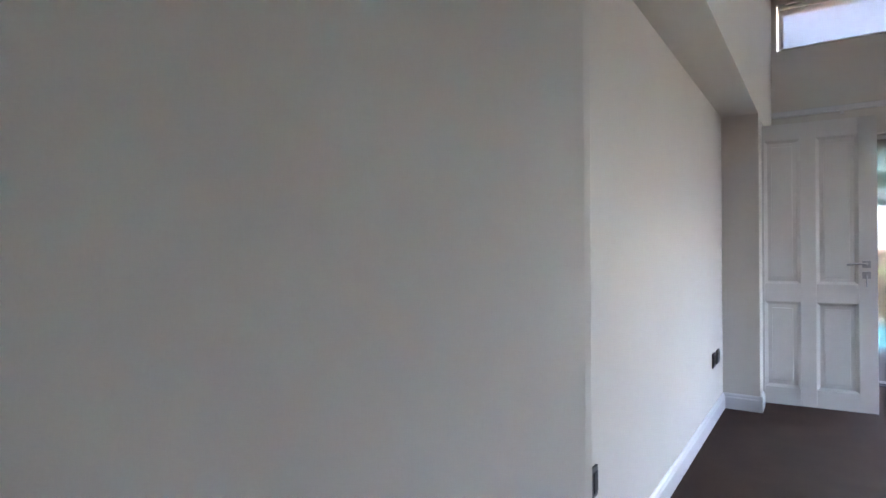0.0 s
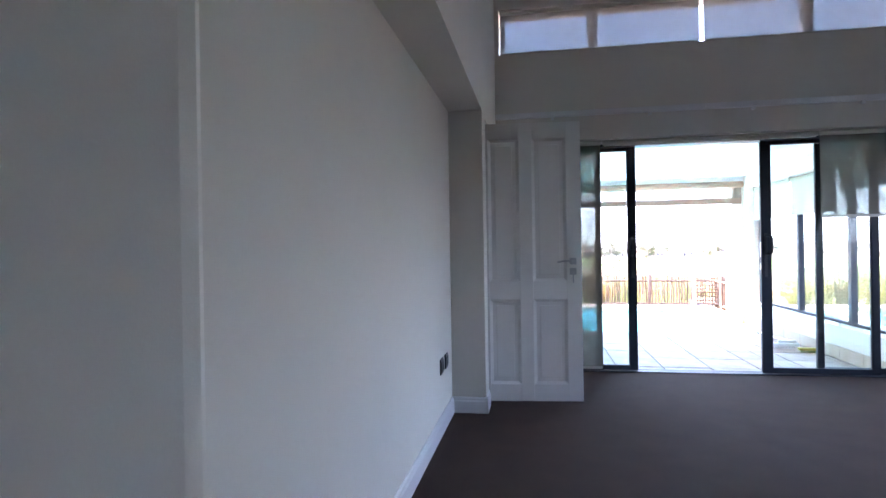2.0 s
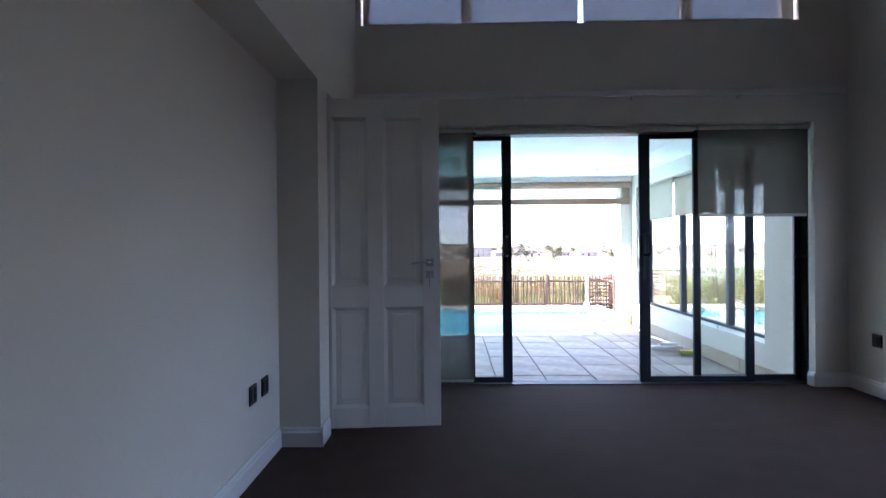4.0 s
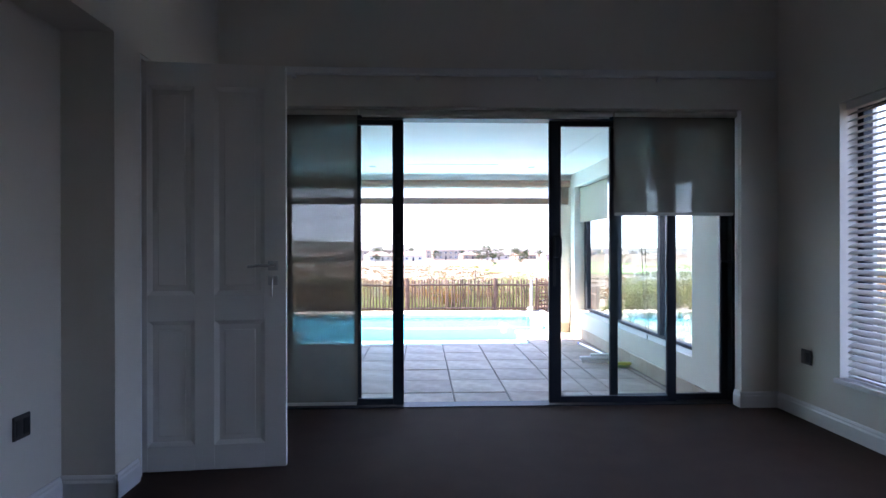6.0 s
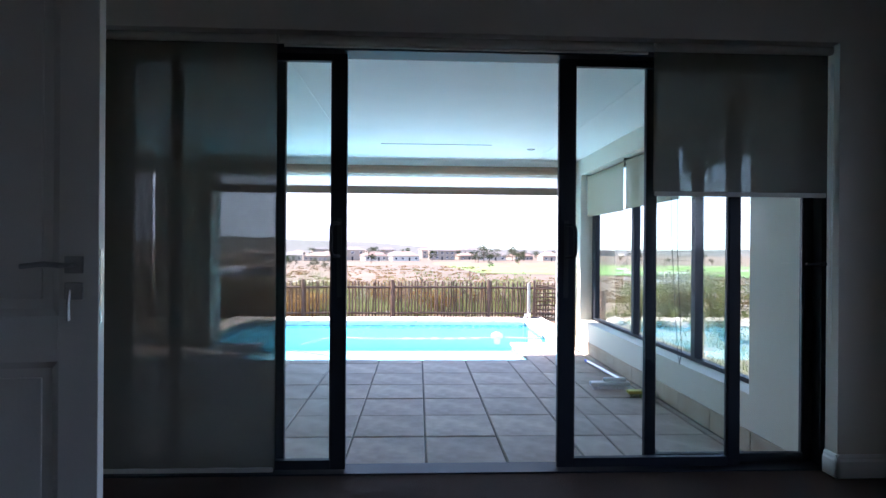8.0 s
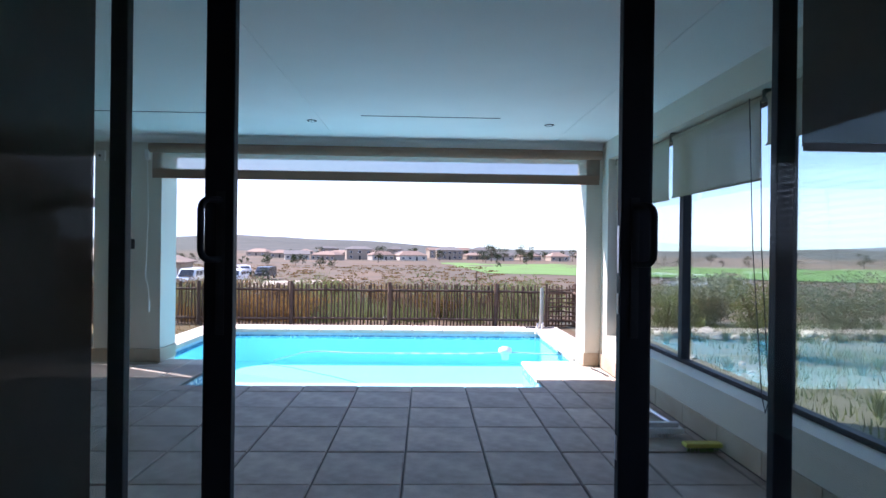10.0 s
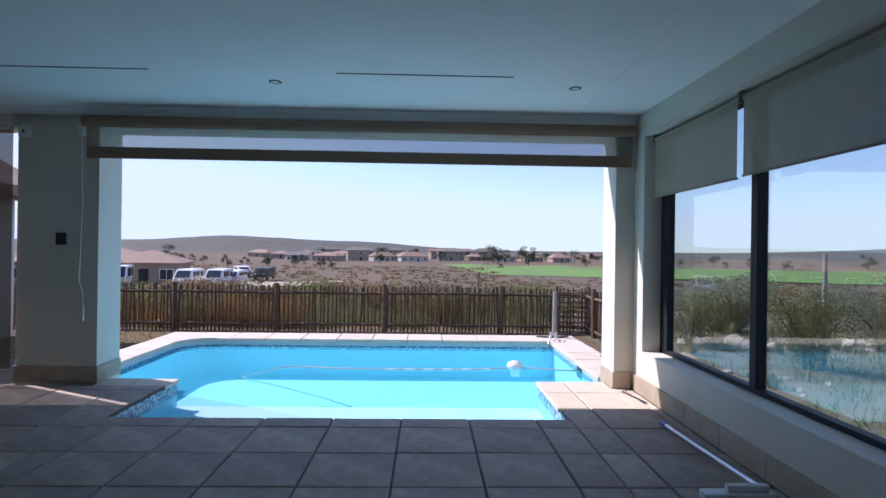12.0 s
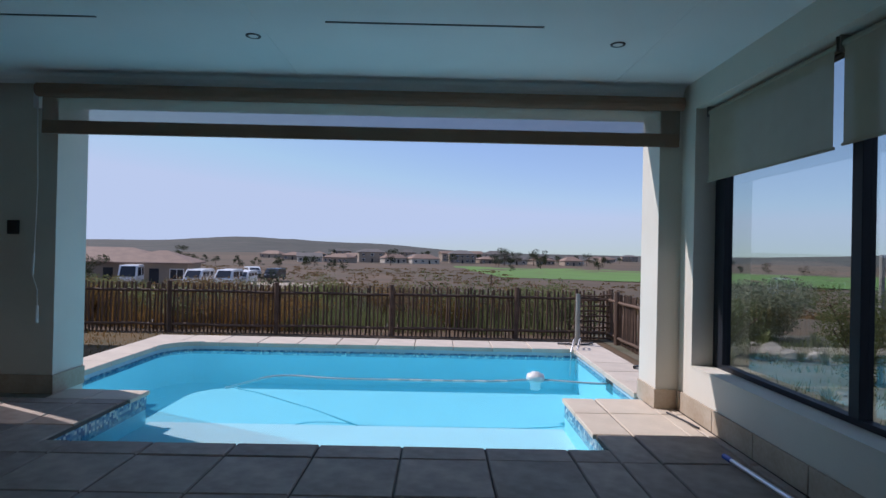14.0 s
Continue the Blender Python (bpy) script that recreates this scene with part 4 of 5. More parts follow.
rng = random.Random(5)
for i in range(30):
    x = -6 + 13.5 * (i + rng.uniform(0.1, 0.9)) / 30
    y = rng.uniform(19.3, 23.5)
    bush(20 + i, x, y, rng.uniform(1.2, 2.0), rng.uniform(0.6, 0.9), 1800, 0.06, ((M_RUST, M_SCRUB, M_RUST, M_LEAF) if x < 1.2 else (M_LEAF, M_SCRUB, M_LEAF_GREY, M_RUST))[i % 4], "low scrubby bush behind the pole fence", "bushes behind the fence")
bush(3, 4.6, 20.0, 1.9, 1.05, 900, 0.07, M_LEAF, "spreading green bush behind the pole fence", "bushes behind the fence")
bush(4, 6.3, 20.4, 1.5, 1.0, 700, 0.07, M_LEAF, "spreading green bush behind the pole fence", "bushes behind the fence")
bush(41, 10.6, 19.3, 2.4, 1.25, 9500, 0.065, M_LEAF_GREY, "large grey-green bush in the gravel bed", "garden bushes")
bush(42, 12.6, 17.4, 2.2, 1.2, 4000, 0.06, M_LEAF_GREY, "grey-green bush beside the stones", "garden bushes")
bush(43, 9.7, 15.2, 0.9, 1.25, 3000, 0.05, M_LEAF, "young green shrub tied to a stake", "garden bushes")
bush(44, 8.9, 17.2, 1.0, 0.9, 1800, 0.05, M_LEAF, "small green shrub in the gravel bed", "garden bushes")
bush(45, 11.0, 12.6, 1.5, 1.1, 2600, 0.055, M_LEAF_GREY, "grey-green shrub in the gravel bed", "garden bushes")
bush(46, 13.5, 13.0, 2.0, 1.2, 3000, 0.06, M_LEAF, "green shrub in the gravel bed", "garden bushes")
t = thing("stake", "grey timber stake beside the young shrub", "stake")
bm = bmesh.new()
rod(bm, (9.85, 15.1, -0.6), (9.87, 15.12, 1.22), 0.035, 0.03, 8)
part("post", bm, M_GREYPOLE, t)


def grass_tuft(seed, x, y, h, material, label):
    rg_ = random.Random(seed)
    bm = bmesh.new()
    for _ in range(60):
        a = rg_.uniform(0, 6.28)
        r0, r1 = rg_.uniform(0, 0.06), rg_.uniform(0.05, 0.28)
        hh = h * rg_.uniform(0.6, 1.1)
        c, s_ = math.cos(a), math.sin(a)
        px, py = -s_ * 0.006, c * 0.006
        v = [bm.verts.new(p) for p in ((r0 * c - px, r0 * s_ - py, 0), (r0 * c + px, r0 * s_ + py, 0), (r1 * 0.5 * c + px, r1 * 0.5 * s_ + py, hh * 0.7), (r1 * c, r1 * s_, hh), (r1 * 0.5 * c - px, r1 * 0.5 * s_ - py, hh * 0.7))]
        bm.faces.new(v)
    ob = part("grass_tuft", bm, material)
    ob.matrix_world = pose(x, y, ground_height(x, y) + 0.01)
    return tagged(ob, label, "grass", "grass tufts")


for i in range(40):
    grass_tuft(i, rng.uniform(7.6, 14), rng.uniform(11.5, 19.5), rng.uniform(0.18, 0.42), (M_LEAF, M_LEAF_GREY)[i % 2], "upright green grass tuft in the gravel bed")


def stone(seed, x, y, s):
    rg_ = random.Random(seed)
    bm = bmesh.new()
    bmesh.ops.create_icosphere(bm, subdivisions=2, radius=1)
    k = Vector((rg_.uniform(0.8, 1.4), rg_.uniform(0.7, 1.1), rg_.uniform(0.45, 0.7))) * s
    for v in bm.verts:
        f = 1 + 0.28 * noise.noise(v.co * 1.6 + Vector((seed, 0, 0)))
        v.co = Vector((v.co.x * k.x, v.co.y * k.y, v.co.z * k.z)) * f
    ob = part("stone", bm, M_STONE)
    ob.matrix_world = pose(x, y, ground_height(x, y) + 0.2 * s, 0, 0, rg_.uniform(0, 360))
    return tagged(ob, "pale weathered field stone on the ground", "stone", "loose stones")


for i in range(44):
    stone(i, rng.uniform(8.3, 14), rng.uniform(16.7, 17.9), rng.uniform(0.08, 0.20))
for i in range(60):
    stone(100 + i, rng.uniform(7.8, 14), rng.uniform(9.5, 16.5), rng.uniform(0.03, 0.08))
for i in range(26):
    stone(60 + i, rng.uniform(-6, 7), rng.uniform(19.5, 25), rng.uniform(0.07, 0.2))

t = thing("marker_post", "thin dark post standing in the veld", "post")
bm = bmesh.new()
rod(bm, (6.4, 32.0, ground_height(6.4, 32.0) - 0.1), (6.42, 32.0, ground_height(6.4, 32.0) + 1.5), 0.035, 0.03, 8)
part("post", bm, M_POLE, t)
for i, (bx, by, bw, bh) in enumerate(((-2.4, 37, 2.4, 1.5), (3.6, 41, 1.2, 0.9), (-9, 44, 2.2, 1.1), (-12.5, 42, 3.0, 1.0), (-4.5, 26, 2.2, 0.95), (-2.2, 24.5, 2.4, 0.9), (0.4, 25.5, 2.0, 0.85), (-26, 62, 3, 1.3), (-32, 62.5, 4, 1.6))):
    bush(70 + i, bx, by, bw, bh, 900, 0.10, (M_LEAF, M_SCRUB, M_LEAF_GREY)[i % 3], "loose dry shrub standing in the veld", "veld shrubs")

# scrub over the veld
verts, faces = [], []
rg_ = random.Random(11)
for i in range(3600):
    d = 19.5 + 150 * rg_.random() ** 2.0
    ang = radians(rg_.uniform(-46, 62))
    x, y = 4 + d * math.tan(ang) if abs(ang) < 0.8 else 4 + d * math.sin(ang) * 1.2, 8 + d
    if 16 < x < 200 and 96 < y < 250 and x > 20:
        continue
    z0 = ground_height(x, y)
    s = rg_.uniform(0.16, 0.42) * (1 + d / 130) * (0.6 if d < 25 else 1)
    for _ in range(12):
        px, py, pz = x + rg_.gauss(0, 0.7) * s, y + rg_.gauss(0, 0.7) * s, z0 + rg_.uniform(0.0, 0.3) * s
        a = rg_.uniform(0, 6.28)
        q = s * rg_.uniform(0.2, 0.45)
        i0 = len(verts)
        verts += [(px - q * math.cos(a), py - q * math.sin(a), pz - q * 0.2), (px + q * math.cos(a), py + q * math.sin(a), pz), (px + q * 0.3 * math.sin(a), py, pz + q * rg_.uniform(0.5, 1.0))]
        faces.append((i0, i0 + 1, i0 + 2))
me = bpy.data.meshes.new("scrub")
me.from_pydata(verts, [], faces)
me.materials.append(M_SCRUB)
tagged(new("scrub", me), "dry brown and olive scrub over the veld", "scrub", kind="stuff")


def blades(count, x0, x1, y0, y1, h0, h1, material, label, seed):
    """Upright dry stalks in loose clumps."""
    verts, faces = [], []
    rg2 = random.Random(seed)
    for _ in range(count // 14):
        cx2, cy2 = rg2.uniform(x0, x1), rg2.uniform(y0, y1)
        hc = rg2.uniform(h0, h1)
        for _ in range(14):
            x, y = min(x1, max(x0, cx2 + rg2.gauss(0, 0.13))), min(y1, max(y0, cy2 + rg2.gauss(0, 0.13)))
            z, h, a, w_ = ground_height(x, y) - 0.01, hc * rg2.uniform(0.5, 1.1), rg2.uniform(0, 6.28), rg2.uniform(0.007, 0.016)
            lx, ly = rg2.gauss(0, 0.25) * h, rg2.gauss(0, 0.25) * h
            i0 = len(verts)
            verts += [(x - w_ * math.cos(a), y - w_ * math.sin(a), z), (x + w_ * math.cos(a), y + w_ * math.sin(a), z), (x + lx, y + ly, z + h)]
            faces.append((i0, i0 + 1, i0 + 2))
    me = bpy.data.meshes.new("dry_grass")
    me.from_pydata(verts, [], faces)
    me.materials.append(material)
    tagged(new("dry_grass", me), label, "grass", kind="stuff")


blades(5000, -6.0, 1.4, 18.9, 22.0, 0.35, 0.8, M_RUST, "rusty dry grass growing behind the pole fence", 31)
blades(3600, 1.0, 6.8, 18.9, 22.0, 0.25, 0.6, M_LEAF, "olive grass growing behind the pole fence", 32)
blades(4000, -6.0, 0.35, 15.7, 18.4, 0.03, 0.10, M_RUST, "short rusty grass of the strip before the fence", 33)
blades(7000, 7.4, 14.0, 9.0, 19.5, 0.06, 0.22, M_LEAF, "short green grass growing in the gravel bed", 34)


# ---- houses ----
def house(x, y, w, d, h, rot, rise, label, group, wins=3, wall_mat=None, gable=False, storeys=1, roof_mat=None):
    if y > 50:
        x, y = turned(x, y)
    z = ground_height(x, y) - 0.2
    t = thing("house", label, "house", group, at=pose(x, y, z, 0, 0, rot))
    H = h * storeys
    part("wall", boxes((-w / 2, w / 2, -d / 2, d / 2, 0, H)), wall_mat or M_HOUSE, t)
    bm = bmesh.new()
    o = 0.5
    e = [(-w / 2 - o, -d / 2 - o), (w / 2 + o, -d / 2 - o), (w / 2 + o, d / 2 + o), (-w / 2 - o, d / 2 + o)]
    lo = [bm.verts.new((a, b, H)) for a, b in e]
    mid = [bm.verts.new((a, b, H + 0.18)) for a, b in e]
    inset = 0.0 if gable else min(w, d) / 2
    r0, r1 = bm.verts.new((-w / 2 - o + inset, 0, H + rise)), bm.verts.new((w / 2 + o - inset, 0, H + rise))
    for k in range(4):
        bm.faces.new((lo[k], lo[(k + 1) % 4], mid[(k + 1) % 4], mid[k]))
    bm.faces.new(lo[::-1])
    for f in ((mid[0], mid[1], r1, r0), (mid[1], mid[2], r1), (mid[2], mid[3], r0, r1), (mid[3], mid[0], r0)):
        bm.faces.new(f)
    part("roof", bm, roof_mat or M_ROOF, t)
    for s_ in range(storeys):
        for k in range(wins):
            u = -w / 2 + w * (k + 0.5) / wins
            if k == wins // 2 and s_ == 0:
                part("door", boxes((u - 0.5, u + 0.5, -d / 2 - 0.04, -d / 2 + 0.02, 0, 2.1)), M_DARKGLASS, t)
                continue
            zz = s_ * h
            wo = part("window", boxes((u - 0.75, u + 0.75, -d / 2 - 0.05, -d / 2 + 0.02, zz + 0.85, zz + 2.1)), M_TRIM, t)
            part("pane", boxes((u - 0.66, u - 0.03, -d / 2 - 0.07, -d / 2 - 0.05, zz + 0.93, zz + 2.02), (u + 0.03, u + 0.66, -d / 2 - 0.07, -d / 2 - 0.05, zz + 0.93, zz + 2.02)), M_DARKGLASS, wo)
    return t


house(-37.8, 76, 15, 10, 2.6, 12, 1.8, "single-storey house with a hipped brown tiled roof", "", 4)
house(-29.3, 73.0, 7, 7, 2.6, 12, 1.5, "single-storey garage wing with a hipped brown roof", "", 3)
house(-6.3, 16.7, 1.6, 6.0, 2.7, 90, 2.0, "neighbouring cream house with a pitched roof", "", 0, M_PLASTER, True)
rg_ = random.Random(21)
far = [(-68, 260), (-52, 225), (-38, 215), (-30, 240), (-20, 232), (-46, 300), (-60, 330), (-34, 320), (-14, 290), (2, 300), (-8, 232), (8, 262), (20, 268), (30, 252), (44, 262), (56, 255), (64, 290), (16, 330), (-24, 360), (36, 370), (-80, 360), (92, 420), (120, 430), (146, 460), (-90, 300), (-26, 275), (70, 400), (105, 380), (26, 300), (-44, 265), (130, 500), (170, 480)]
for i, (x, y) in enumerate(far):
    x, y = x * 1.35, y * 1.35
    st = 2 if i in (3, 6, 9, 11, 17, 18, 19, 23, 28) else 1
    house(x, y, rg_.uniform(11, 17), rg_.uniform(8, 11), 2.8, rg_.uniform(-25, 25), rg_.uniform(1.6, 2.6),
          "distant two-storey estate house with a tiled roof" if st == 2 else "distant single-storey estate house with a tiled roof", "houses of the far estate", 3 + i % 3, (M_HOUSE, M_HOUSE_PALE, M_HOUSE)[i % 3], i % 4 == 1, st, M_ROOF_GREY if i % 5 in (1, 3) else M_ROOF)


def tree(seed, x, y, h, label, group):
    rg2 = random.Random(seed)
    x, y = turned(x, y)
    t = thing("tree", label, "tree", group, at=pose(x, y, ground_height(x, y) - 0.2, 0, 0, seed * 50))
    tr, cr = bmesh.new(), bmesh.new()
    rod(tr, (0, 0, 0), (0.1, 0, h * 0.55), h * 0.03, h * 0.015, 7)
    for k in range(7):
        a = rg2.uniform(0, 6.28)
        tip = Vector((math.cos(a) * h * rg2.uniform(0.12, 0.42), math.sin(a) * h * rg2.uniform(0.12, 0.42), h * rg2.uniform(0.25, 0.9)))
        rod(tr, (0.05, 0, h * 0.4), tip, h * 0.012, h * 0.004, 5)
        leaf_cloud(cr, tip, (h * 0.20, h * 0.20, h * 0.15), 110, h * 0.07, rg2)
    part("trunk", tr, M_BARK, t)
    part("crown", cr, M_TREE, t)


rt_ = random.Random(77)
groves = [(rt_.uniform(-110, 190), rt_.uniform(215, 480), rt_.uniform(3.0, 7.5)) for _ in range(46)] + [(rt_.uniform(-80, -38), rt_.uniform(140, 210), rt_.uniform(2.2, 4.0)) for _ in range(12)]
for i, (x, y, h) in enumerate(groves + list(((-62, 150, 4), (-70, 160, 4.5), (-55, 165, 3.5), (-26, 150, 3.2), (-23, 151, 3.0), (32, 300, 10), (36, 310, 9), (28, 305, 8), (50, 320, 11), (54, 322, 9), (-10, 330, 7), (84, 340, 8), (70, 350, 7), (5, 310, 6), (22, 175, 2.5), (-40, 190, 3.5), (-16, 70, 2.2), (-34, 67, 3.6)))):
    tree(i, x, y, h, "small dark tree among the distant houses", "distant trees")


# ---- vehicles ----
def car(x, y, rot, paint, label, cab=1.85, length=4.3):
    x, y = turned(x, y)
    t = thing("van", label, "van", "parked vans", at=pose(x, y, ground_height(x, y) + 0.12, 0, 0, rot))
    L, Wd = length, 1.7
    bm = bmesh.new()
    prism(bm, [(-L / 2, 0.35), (L / 2, 0.35), (L / 2 + 0.05, 0.75), (L / 2 - 0.25, 1.0), (L / 2 - 1.0, cab - 0.05), (L / 2 - 1.3, cab), (-L / 2 + 0.15, cab), (-L / 2, cab - 0.2)], "y", -Wd / 2, Wd / 2)
    bmesh.ops.bevel(bm, geom=bm.edges[:], offset=0.06, segments=2, affect="EDGES")
    b = part("body", bm, paint, t)
    for sy in (-1, 1):
        yy = sy * (Wd / 2 + 0.004)
        for a0, a1 in ((L / 2 - 1.75, L / 2 - 1.0), (L / 2 - 2.75, L / 2 - 1.85), (-L / 2 + 0.35, -L / 2 + 1.3)):
            part("side_window", boxes((a0, a1, min(yy, yy + sy * 0.01), max(yy, yy + sy * 0.01), 1.08, cab - 0.22)), M_DARKGLASS, t)
    bm = bmesh.new()
    v = [bm.verts.new(p) for p in ((L / 2 - 0.26, -0.72, 1.06), (L / 2 - 0.26, 0.72, 1.06), (L / 2 - 0.93, 0.66, cab - 0.14), (L / 2 - 0.93, -0.66, cab - 0.14))]
    v2 = [bm.verts.new(q.co + Vector((0.04, 0, 0.03))) for q in v]
    bm.faces.new(v2)
    for k in range(4):
        bm.faces.new((v[k], v[(k + 1) % 4], v2[(k + 1) % 4], v2[k]))
    part("windscreen", bm, M_DARKGLASS, t)
    for wx in (L / 2 - 0.85, -L / 2 + 0.85):
        for sy in (-1, 1):
            bm = bmesh.new()
            rod(bm, (wx, sy * (Wd / 2 - 0.18), 0.32), (wx, sy * (Wd / 2 + 0.02), 0.32), 0.32, seg=18)
            ty = part("tyre", bm, M_TYRE, t)
            bm = bmesh.new()
            rod(bm, (wx, sy * (Wd / 2 + 0.01), 0.32), (wx, sy * (Wd / 2 + 0.03), 0.32), 0.18, seg=12)
            part("rim", bm, M_STEEL, ty)
    for sy in (-0.6, 0.6):
        part("headlight", boxes((L / 2 - 0.02, L / 2 + 0.06, sy - 0.15, sy + 0.15, 0.72, 0.9)), M_GLASSLAMP, t)
    part("bumper", boxes((L / 2 - 0.05, L / 2 + 0.09, -Wd / 2 + 0.05, Wd / 2 - 0.05, 0.36, 0.56), bev=0.03), M_CARDARK if paint is M_CARWHITE else M_SOCKET, t)
    return t


car(-21.9, 66, -88, M_CARWHITE, "white delivery van parked on the sandy track")
car(-19.1, 66.8, -88, M_CARWHITE, "white delivery van parked on the sandy track")
car(-18.8, 70.5, -88, M_CARWHITE, "white canopied pickup parked on the sandy track", 1.65)
car(-19.6, 84, -92, M_CARDARK, "dark pickup parked on the sandy track", 1.6)
car(-29.0, 66.0, -72, M_CARWHITE, "small white lorry beside the garage", 2.2, 4.4)
car(-25.5, 92, -60, M_CARWHITE, "white car parked behind the garage", 1.5, 4.0)

# ---- pole fence ----
FY, FX1 = 18.60, 7.42
fence = thing("fence", "rustic dark brown pole fence of upright laths", "fence")
fr_ = random.Random(9)
lath_me = []
for k in range(6):
    bm = bmesh.new()
    h = 0.93 + 0.05 * fr_.random()
    bend = fr_.uniform(-0.012, 0.012)
    tube(bm, [(0, 0, -0.06), (bend, bend * 0.5, h * 0.5), (fr_.uniform(-0.01, 0.01), 0, h)], 0.0165 + 0.004 * fr_.random(), 6)
    lath_me.append(mesh_of("lath", bm, M_POLE))


def lath(x, y, dz=0.0):
    ob = new("lath", lath_me[fr_.randrange(6)])
    ob.parent = fence
    ob.matrix_local = pose(x, y, -0.50 + dz, fr_.uniform(-1.5, 1.5), fr_.uniform(-1.8, 1.8), fr_.uniform(0, 360))


def fence_pole(name, a, b, r):
    bm = bmesh.new()
    a, b = Vector(a), Vector(b)
    n = max(2, int((b - a).length / 0.5))
    tube(bm, [a + (b - a) * i / n + Vector((0, fr_.uniform(-0.008, 0.008), fr_.uniform(-0.012, 0.012))) * (1 if n > 2 else 0) for i in range(n + 1)], r, 7)
    part(name, bm, M_POLE, fence)


x = -5.6
while x < FX1:
    lath(x, FY + fr_.uniform(-0.006, 0.006), fr_.uniform(-0.02, 0.02))
    x += fr_.uniform(0.066, 0.092)
y = FY
while y > 15.0:
    lath(FX1 - 0.02 * (FY - y), y, fr_.uniform(-0.02, 0.02))
    y -= fr_.uniform(0.07, 0.095)
for x in (-5.5, -3.0, -0.89, 1.12, 3.28, 5.64, FX1):
    fence_pole("post", (x, FY - 0.06, -0.6), (x, FY - 0.06, 0.50), 0.045)
for y in (17.9, 16.6, 15.1):
    fence_pole("post", (FX1 - 0.08, y, -0.6), (FX1 - 0.08, y, 0.50), 0.045)
for z in (-0.33, 0.30):
    fence_pole("rail", (-5.6, FY - 0.035, z), (FX1, FY - 0.035, z + 0.01), 0.026)
    fence_pole("rail", (FX1 - 0.045, FY, z), (FX1 - 0.11, 15.0, z + 0.01), 0.026)
gate = thing("lath_screen", "low screen of horizontal laths at the fence corner", "lath screen")
for k in range(9):
    bm = bmesh.new()
    z = -0.42 + k * 0.10
    tube(bm, [(6.75, FY - 0.10, z), (7.1, FY - 0.11, z + fr_.uniform(-0.02, 0.02)), (7.40, FY - 0.10, z + fr_.uniform(-0.02, 0.02))], 0.018, 6)
    part("lath", bm, M_POLE, gate)
bm = bmesh.new()
rod(bm, (6.76, FY - 0.13, -0.6), (6.76, FY - 0.13, 0.5), 0.03)
part("post", bm, M_POLE, gate)

# ---- pieces of paving, coping and skirting ----
def tile_mesh(w, d, t, material, key, cache={}):
    k = (round(w, 3), round(d, 3), round(t, 3), key)
    if k not in cache:
        bm = bmesh.new()
        c = 0.006
        lo = [bm.verts.new((x, y, -t)) for x, y in ((0, 0), (w, 0), (w, d), (0, d))]
        mi = [bm.verts.new((x, y, -c)) for x, y in ((0, 0), (w, 0), (w, d), (0, d))]
        hi = [bm.verts.new((x, y, 0)) for x, y in ((c, c), (w - c, c), (w - c, d - c), (c, d - c))]
        bm.faces.new(hi)
        for a, b in ((lo, mi), (mi, hi)):
            for i in range(4):
                bm.faces.new((a[i], a[(i + 1) % 4], b[(i + 1) % 4], b[i]))
        cache[k] = mesh_of("tile", bm, material)
    return cache[k]


TP, JO = 0.495, 0.011
GX, GY = 3.958, 10.590
pv = structure("pavement", boxes((PXL, PXR, 7.685, NY0 - 0.001, -0.32, ZP - 0.011), (PXL, NX0 - 0.001, NY0 - 0.001, YP, -0.32, ZP - 0.011), (NX1 + 0.001, PXR, NY0 - 0.001, YP, -0.32, ZP - 0.011),
    (NX1 + 0.001, 5.845, YP, PY0, -0.32, ZP - 0.011), (1.160, NX0 - 0.001, YP, PY0, -0.32, ZP - 0.011)), M_GROUT, "square pale pavers laid with dark joints", "paving")
rgt = random.Random(4)


def lay(x0, x1, y0, y1, material, key):
    i0, i1 = math.floor((x0 - GX) / TP), math.ceil((x1 - GX) / TP)
    j0, j1 = math.floor((y0 - GY) / TP), math.ceil((y1 - GY) / TP)
    for i in range(i0, i1):
        for j in range(j0, j1):
            a, b = max(x0, GX + i * TP + JO / 2), min(x1, GX + (i + 1) * TP - JO / 2)
            c, d = max(y0, GY + j * TP + JO / 2), min(y1, GY + (j + 1) * TP - JO / 2)
            if b - a < 0.03 or d - c < 0.03:
                continue
            ob = new("paver", tile_mesh(b - a, d - c, 0.03, material, key))
            ob.parent = pv
            ob.location = (a, c, ZP + rgt.uniform(-0.002, 0.002))
            ob.rotation_euler = (rgt.uniform(-0.003, 0.003), rgt.uniform(-0.003, 0.003), 0)


lay(NX0, NX1, 7.69, NY0 - 0.002, M_PAVER, "p")
lay(PXL + 0.01, NX0 - 0.007, 7.69, 12.20, M_PAVER, "p")
lay(NX1 + 0.007, PXR - 0.02, 7.69, 11.575, M_PAVER, "p")
lay(NX1 - 0.02, 5.83, 11.582, PY0 + 0.02, M_COPING, "c")
lay(5.83, PXR - 0.02, 11.582, YP - 0.01, M_COPING, "c")
lay(1.18, NX0 + 0.02, 12.21, PY0 + 0.02, M_COPING, "c")

structure("mortar_bed", boxes((NX0, NX1, NY0 - 0.22, NY0 - 0.004, -0.0845, -0.060)), M_GROUT, "grey mortar bed under the pool edge tiles", "mortar")
cp = structure("coping", boxes((0.50, PX0 - 0.01, 12.72, 15.40, -0.46, ZP - 0.05), (PX1 + 0.01, 6.27, 12.62, 15.40, -0.46, ZP - 0.05), (PX0 - 0.01, PX1 + 0.01, PY1 + 0.01, 15.40, -0.46, ZP - 0.05)), M_GROUT, "sand coloured stone coping round the pool", "coping")


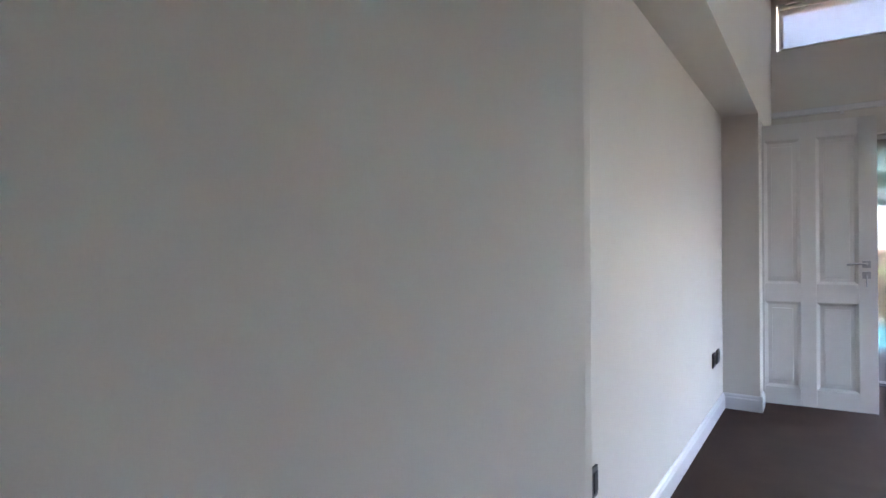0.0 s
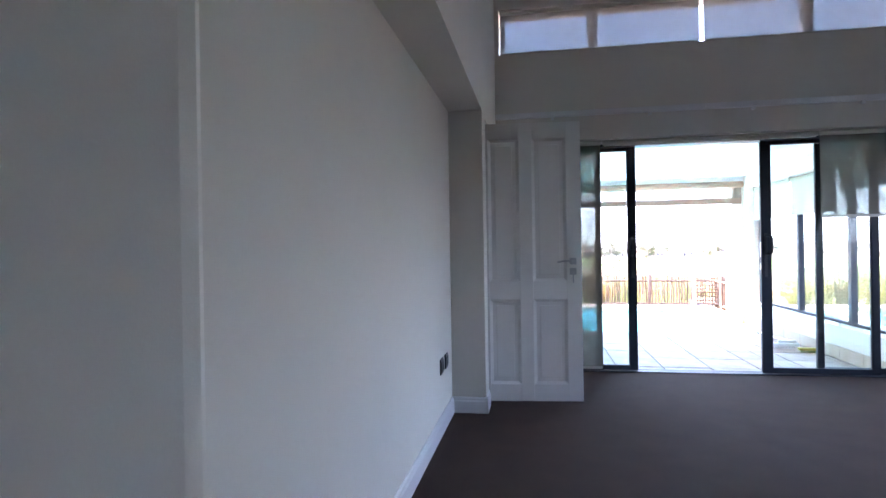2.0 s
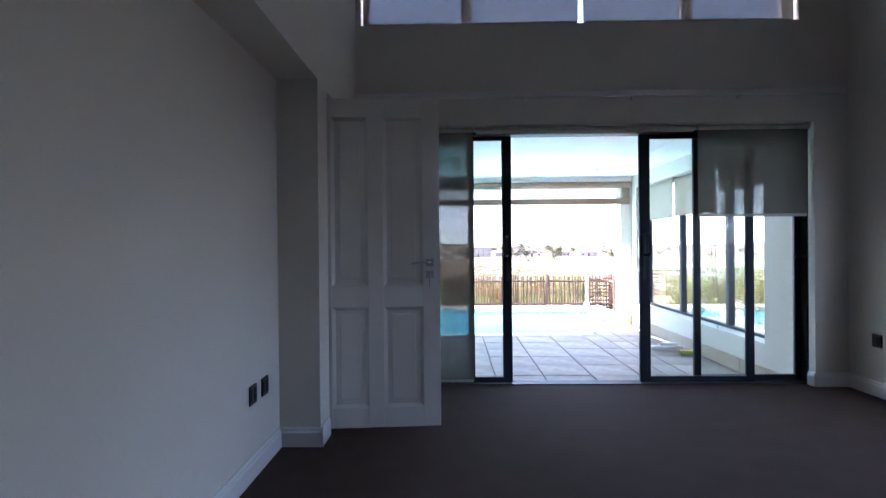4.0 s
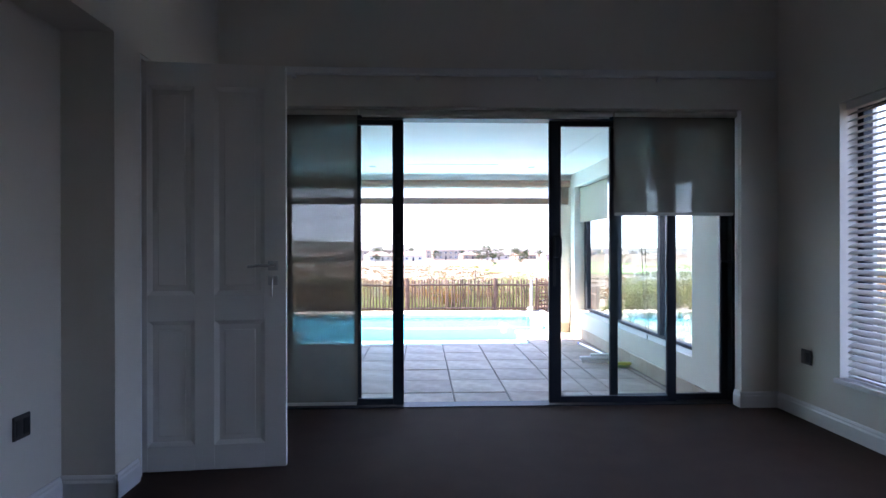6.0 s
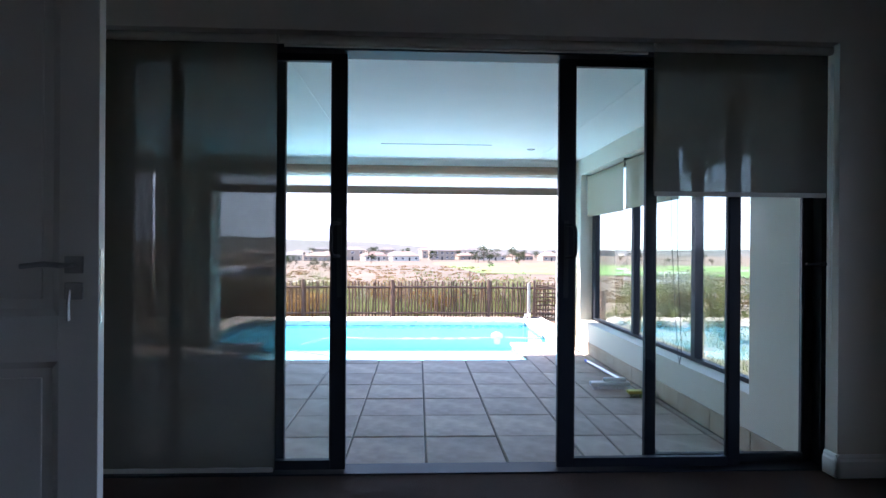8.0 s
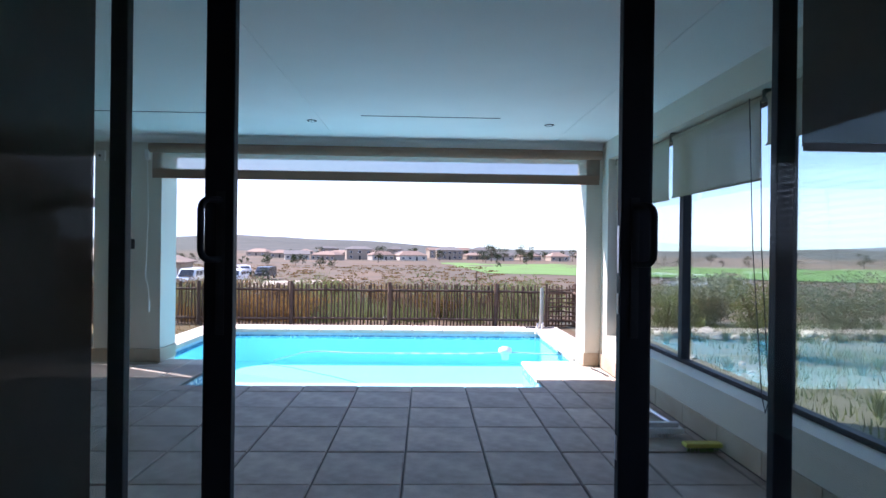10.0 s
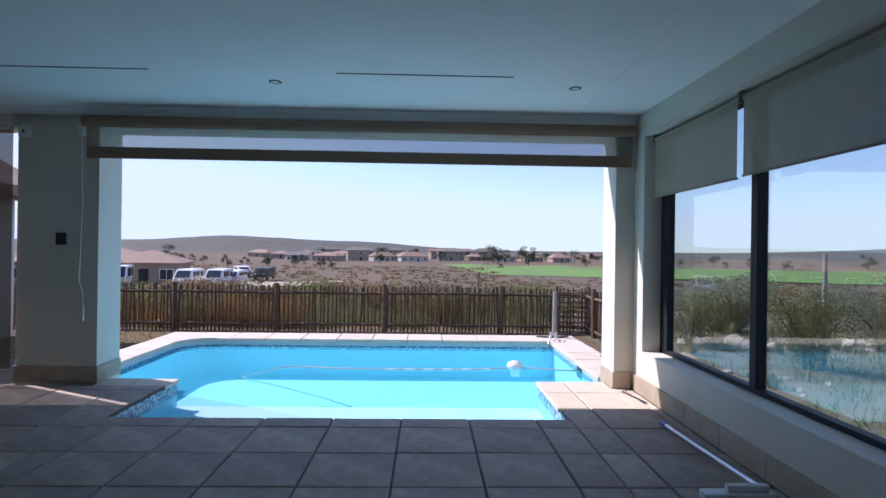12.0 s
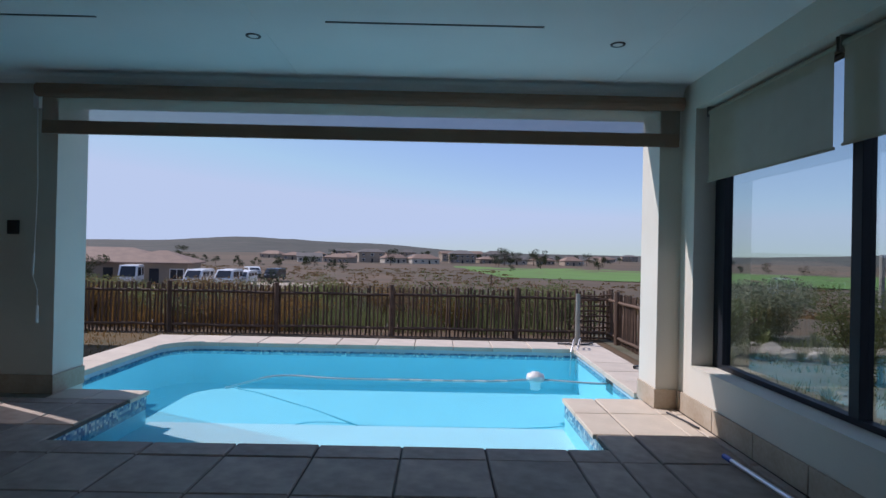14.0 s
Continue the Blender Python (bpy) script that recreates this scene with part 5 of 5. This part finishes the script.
def cope(x0, x1, y0, y1):
    ob = new("coping_stone", tile_mesh(x1 - x0, y1 - y0, 0.05, M_COPING, "k"))
    ob.parent = cp
    ob.location = (x0, y0, ZP + rgt.uniform(-0.002, 0.002))


y = 12.72
while y < PY1 - 0.001:
    y2 = min(y + 0.44, PY1)
    cope(0.49, PX0 + 0.025, y, y2 - 0.008)
    cope(PX1 - 0.025, 6.28, y, y2 - 0.008)
    y = y2
x = 0.49
while x < 6.27:
    x2 = min(x + 0.484, 6.28)
    cope(x, x2 - 0.008, PY1 - 0.025, 15.41)
    x = x2
# mosaic waterline
CR = 0.42                       # radius of the rounded far corner
structure("waterline_band", boxes((PX0, PX0 + 0.004, PY0, PY1 - CR, -0.122, -0.083), (PX1 - 0.004, PX1, PY0, 13.36, -0.122, -0.083), (PX1 - 0.004, PX1, 13.62, PY1, -0.122, -0.083), (PX0 + CR, PX1, PY1 - 0.004, PY1, -0.122, -0.083)),
    M_BAND, "pale blue glazed tile band under the coping", "tile band")
structure("waterline_tiles", boxes((PX0, PX0 + 0.004, PY0, PY1 - CR, -0.180, -0.122), (PX1 - 0.004, PX1, PY0, 13.36, -0.180, -0.122), (PX1 - 0.004, PX1, 13.62, PY1, -0.180, -0.122), (PX0 + CR, PX1, PY1 - 0.004, PY1, -0.180, -0.122),
    (NX0, NX0 + 0.004, NY0, PY0, -0.180, -0.062), (NX1 - 0.004, NX1, NY0, PY0, -0.180, -0.062), (PX0, NX0, PY0, PY0 + 0.004, -0.180, -0.062), (NX1, PX1, PY0, PY0 + 0.004, -0.180, -0.062), (NX0 + 0.004, NX1 - 0.004, NY0, NY0 + 0.004, -0.180, -0.062)),
    M_MOSAIC, "blue and white mosaic band at the waterline", "mosaic")


def fillet(grow):
    """Outline that rounds off the pool's far corner, pushed into the pool by grow."""
    cx3, cy3, r = PX0 + CR, PY1 - CR, CR - grow
    arc = [(cx3 - r * math.cos(a * math.pi / 20), cy3 + r * math.sin(a * math.pi / 20)) for a in range(11)]
    return [(PX0 - 0.01, PY1 + 0.01), (PX0 - 0.01, cy3)] + arc + [(cx3, PY1 + 0.01)]


for name, grow, z0, z1, material, label in (("corner_wall", 0.0, -1.6, -0.180, M_POOL, "rounded plaster corner of the pool"), ("corner_mosaic", 0.0, -0.180, -0.122, M_MOSAIC, "mosaic row round the pool corner"),
                                            ("corner_band", 0.0, -0.122, -0.081, M_BAND, "pale tile band round the pool corner")):
    bm = bmesh.new()
    prism(bm, fillet(grow), "z", z0, z1)
    structure(name, bm, material, label, "pool corner")
bm = bmesh.new()
prism(bm, fillet(0.022), "z", -0.081, ZP + 0.003)
part("coping_corner", bm, M_COPING, cp)

sk = structure("terrace_skirting", boxes((PXR - 0.004, PXR, 7.71, YP - 0.02, -0.06, 0.10)), M_GROUT, "sand coloured skirting tiles along the low wall", "skirting")
SKH = 0.15


def skirt_tile(x0, x1, y0, y1):
    bm = boxes((x0, x1, y0, y1, ZP + 0.001, ZP + SKH), bev=0.004)
    part("skirting_tile", bm, M_SKIRT, sk)


y = 7.71
while y < YP - 0.03:
    y2 = min(y + 0.495, YP - 0.02)
    skirt_tile(PXR - 0.018, PXR - 0.003, y, y2 - 0.006)
    y = y2
skirt_tile(0.43, 1.175, YE - 0.016, YE)
skirt_tile(1.160, 1.175, YE, 12.70)
skirt_tile(5.830, 5.845, YP, 12.60)
skirt_tile(5.830, PXR - 0.018, YP - 0.016, YP)

# ---- set the terrace and all beyond it in place ----
for ob in list(bpy.data.objects):
    if ob not in indoors and ob.parent is None:
        ob.matrix_world = SITE @ ob.matrix_basis
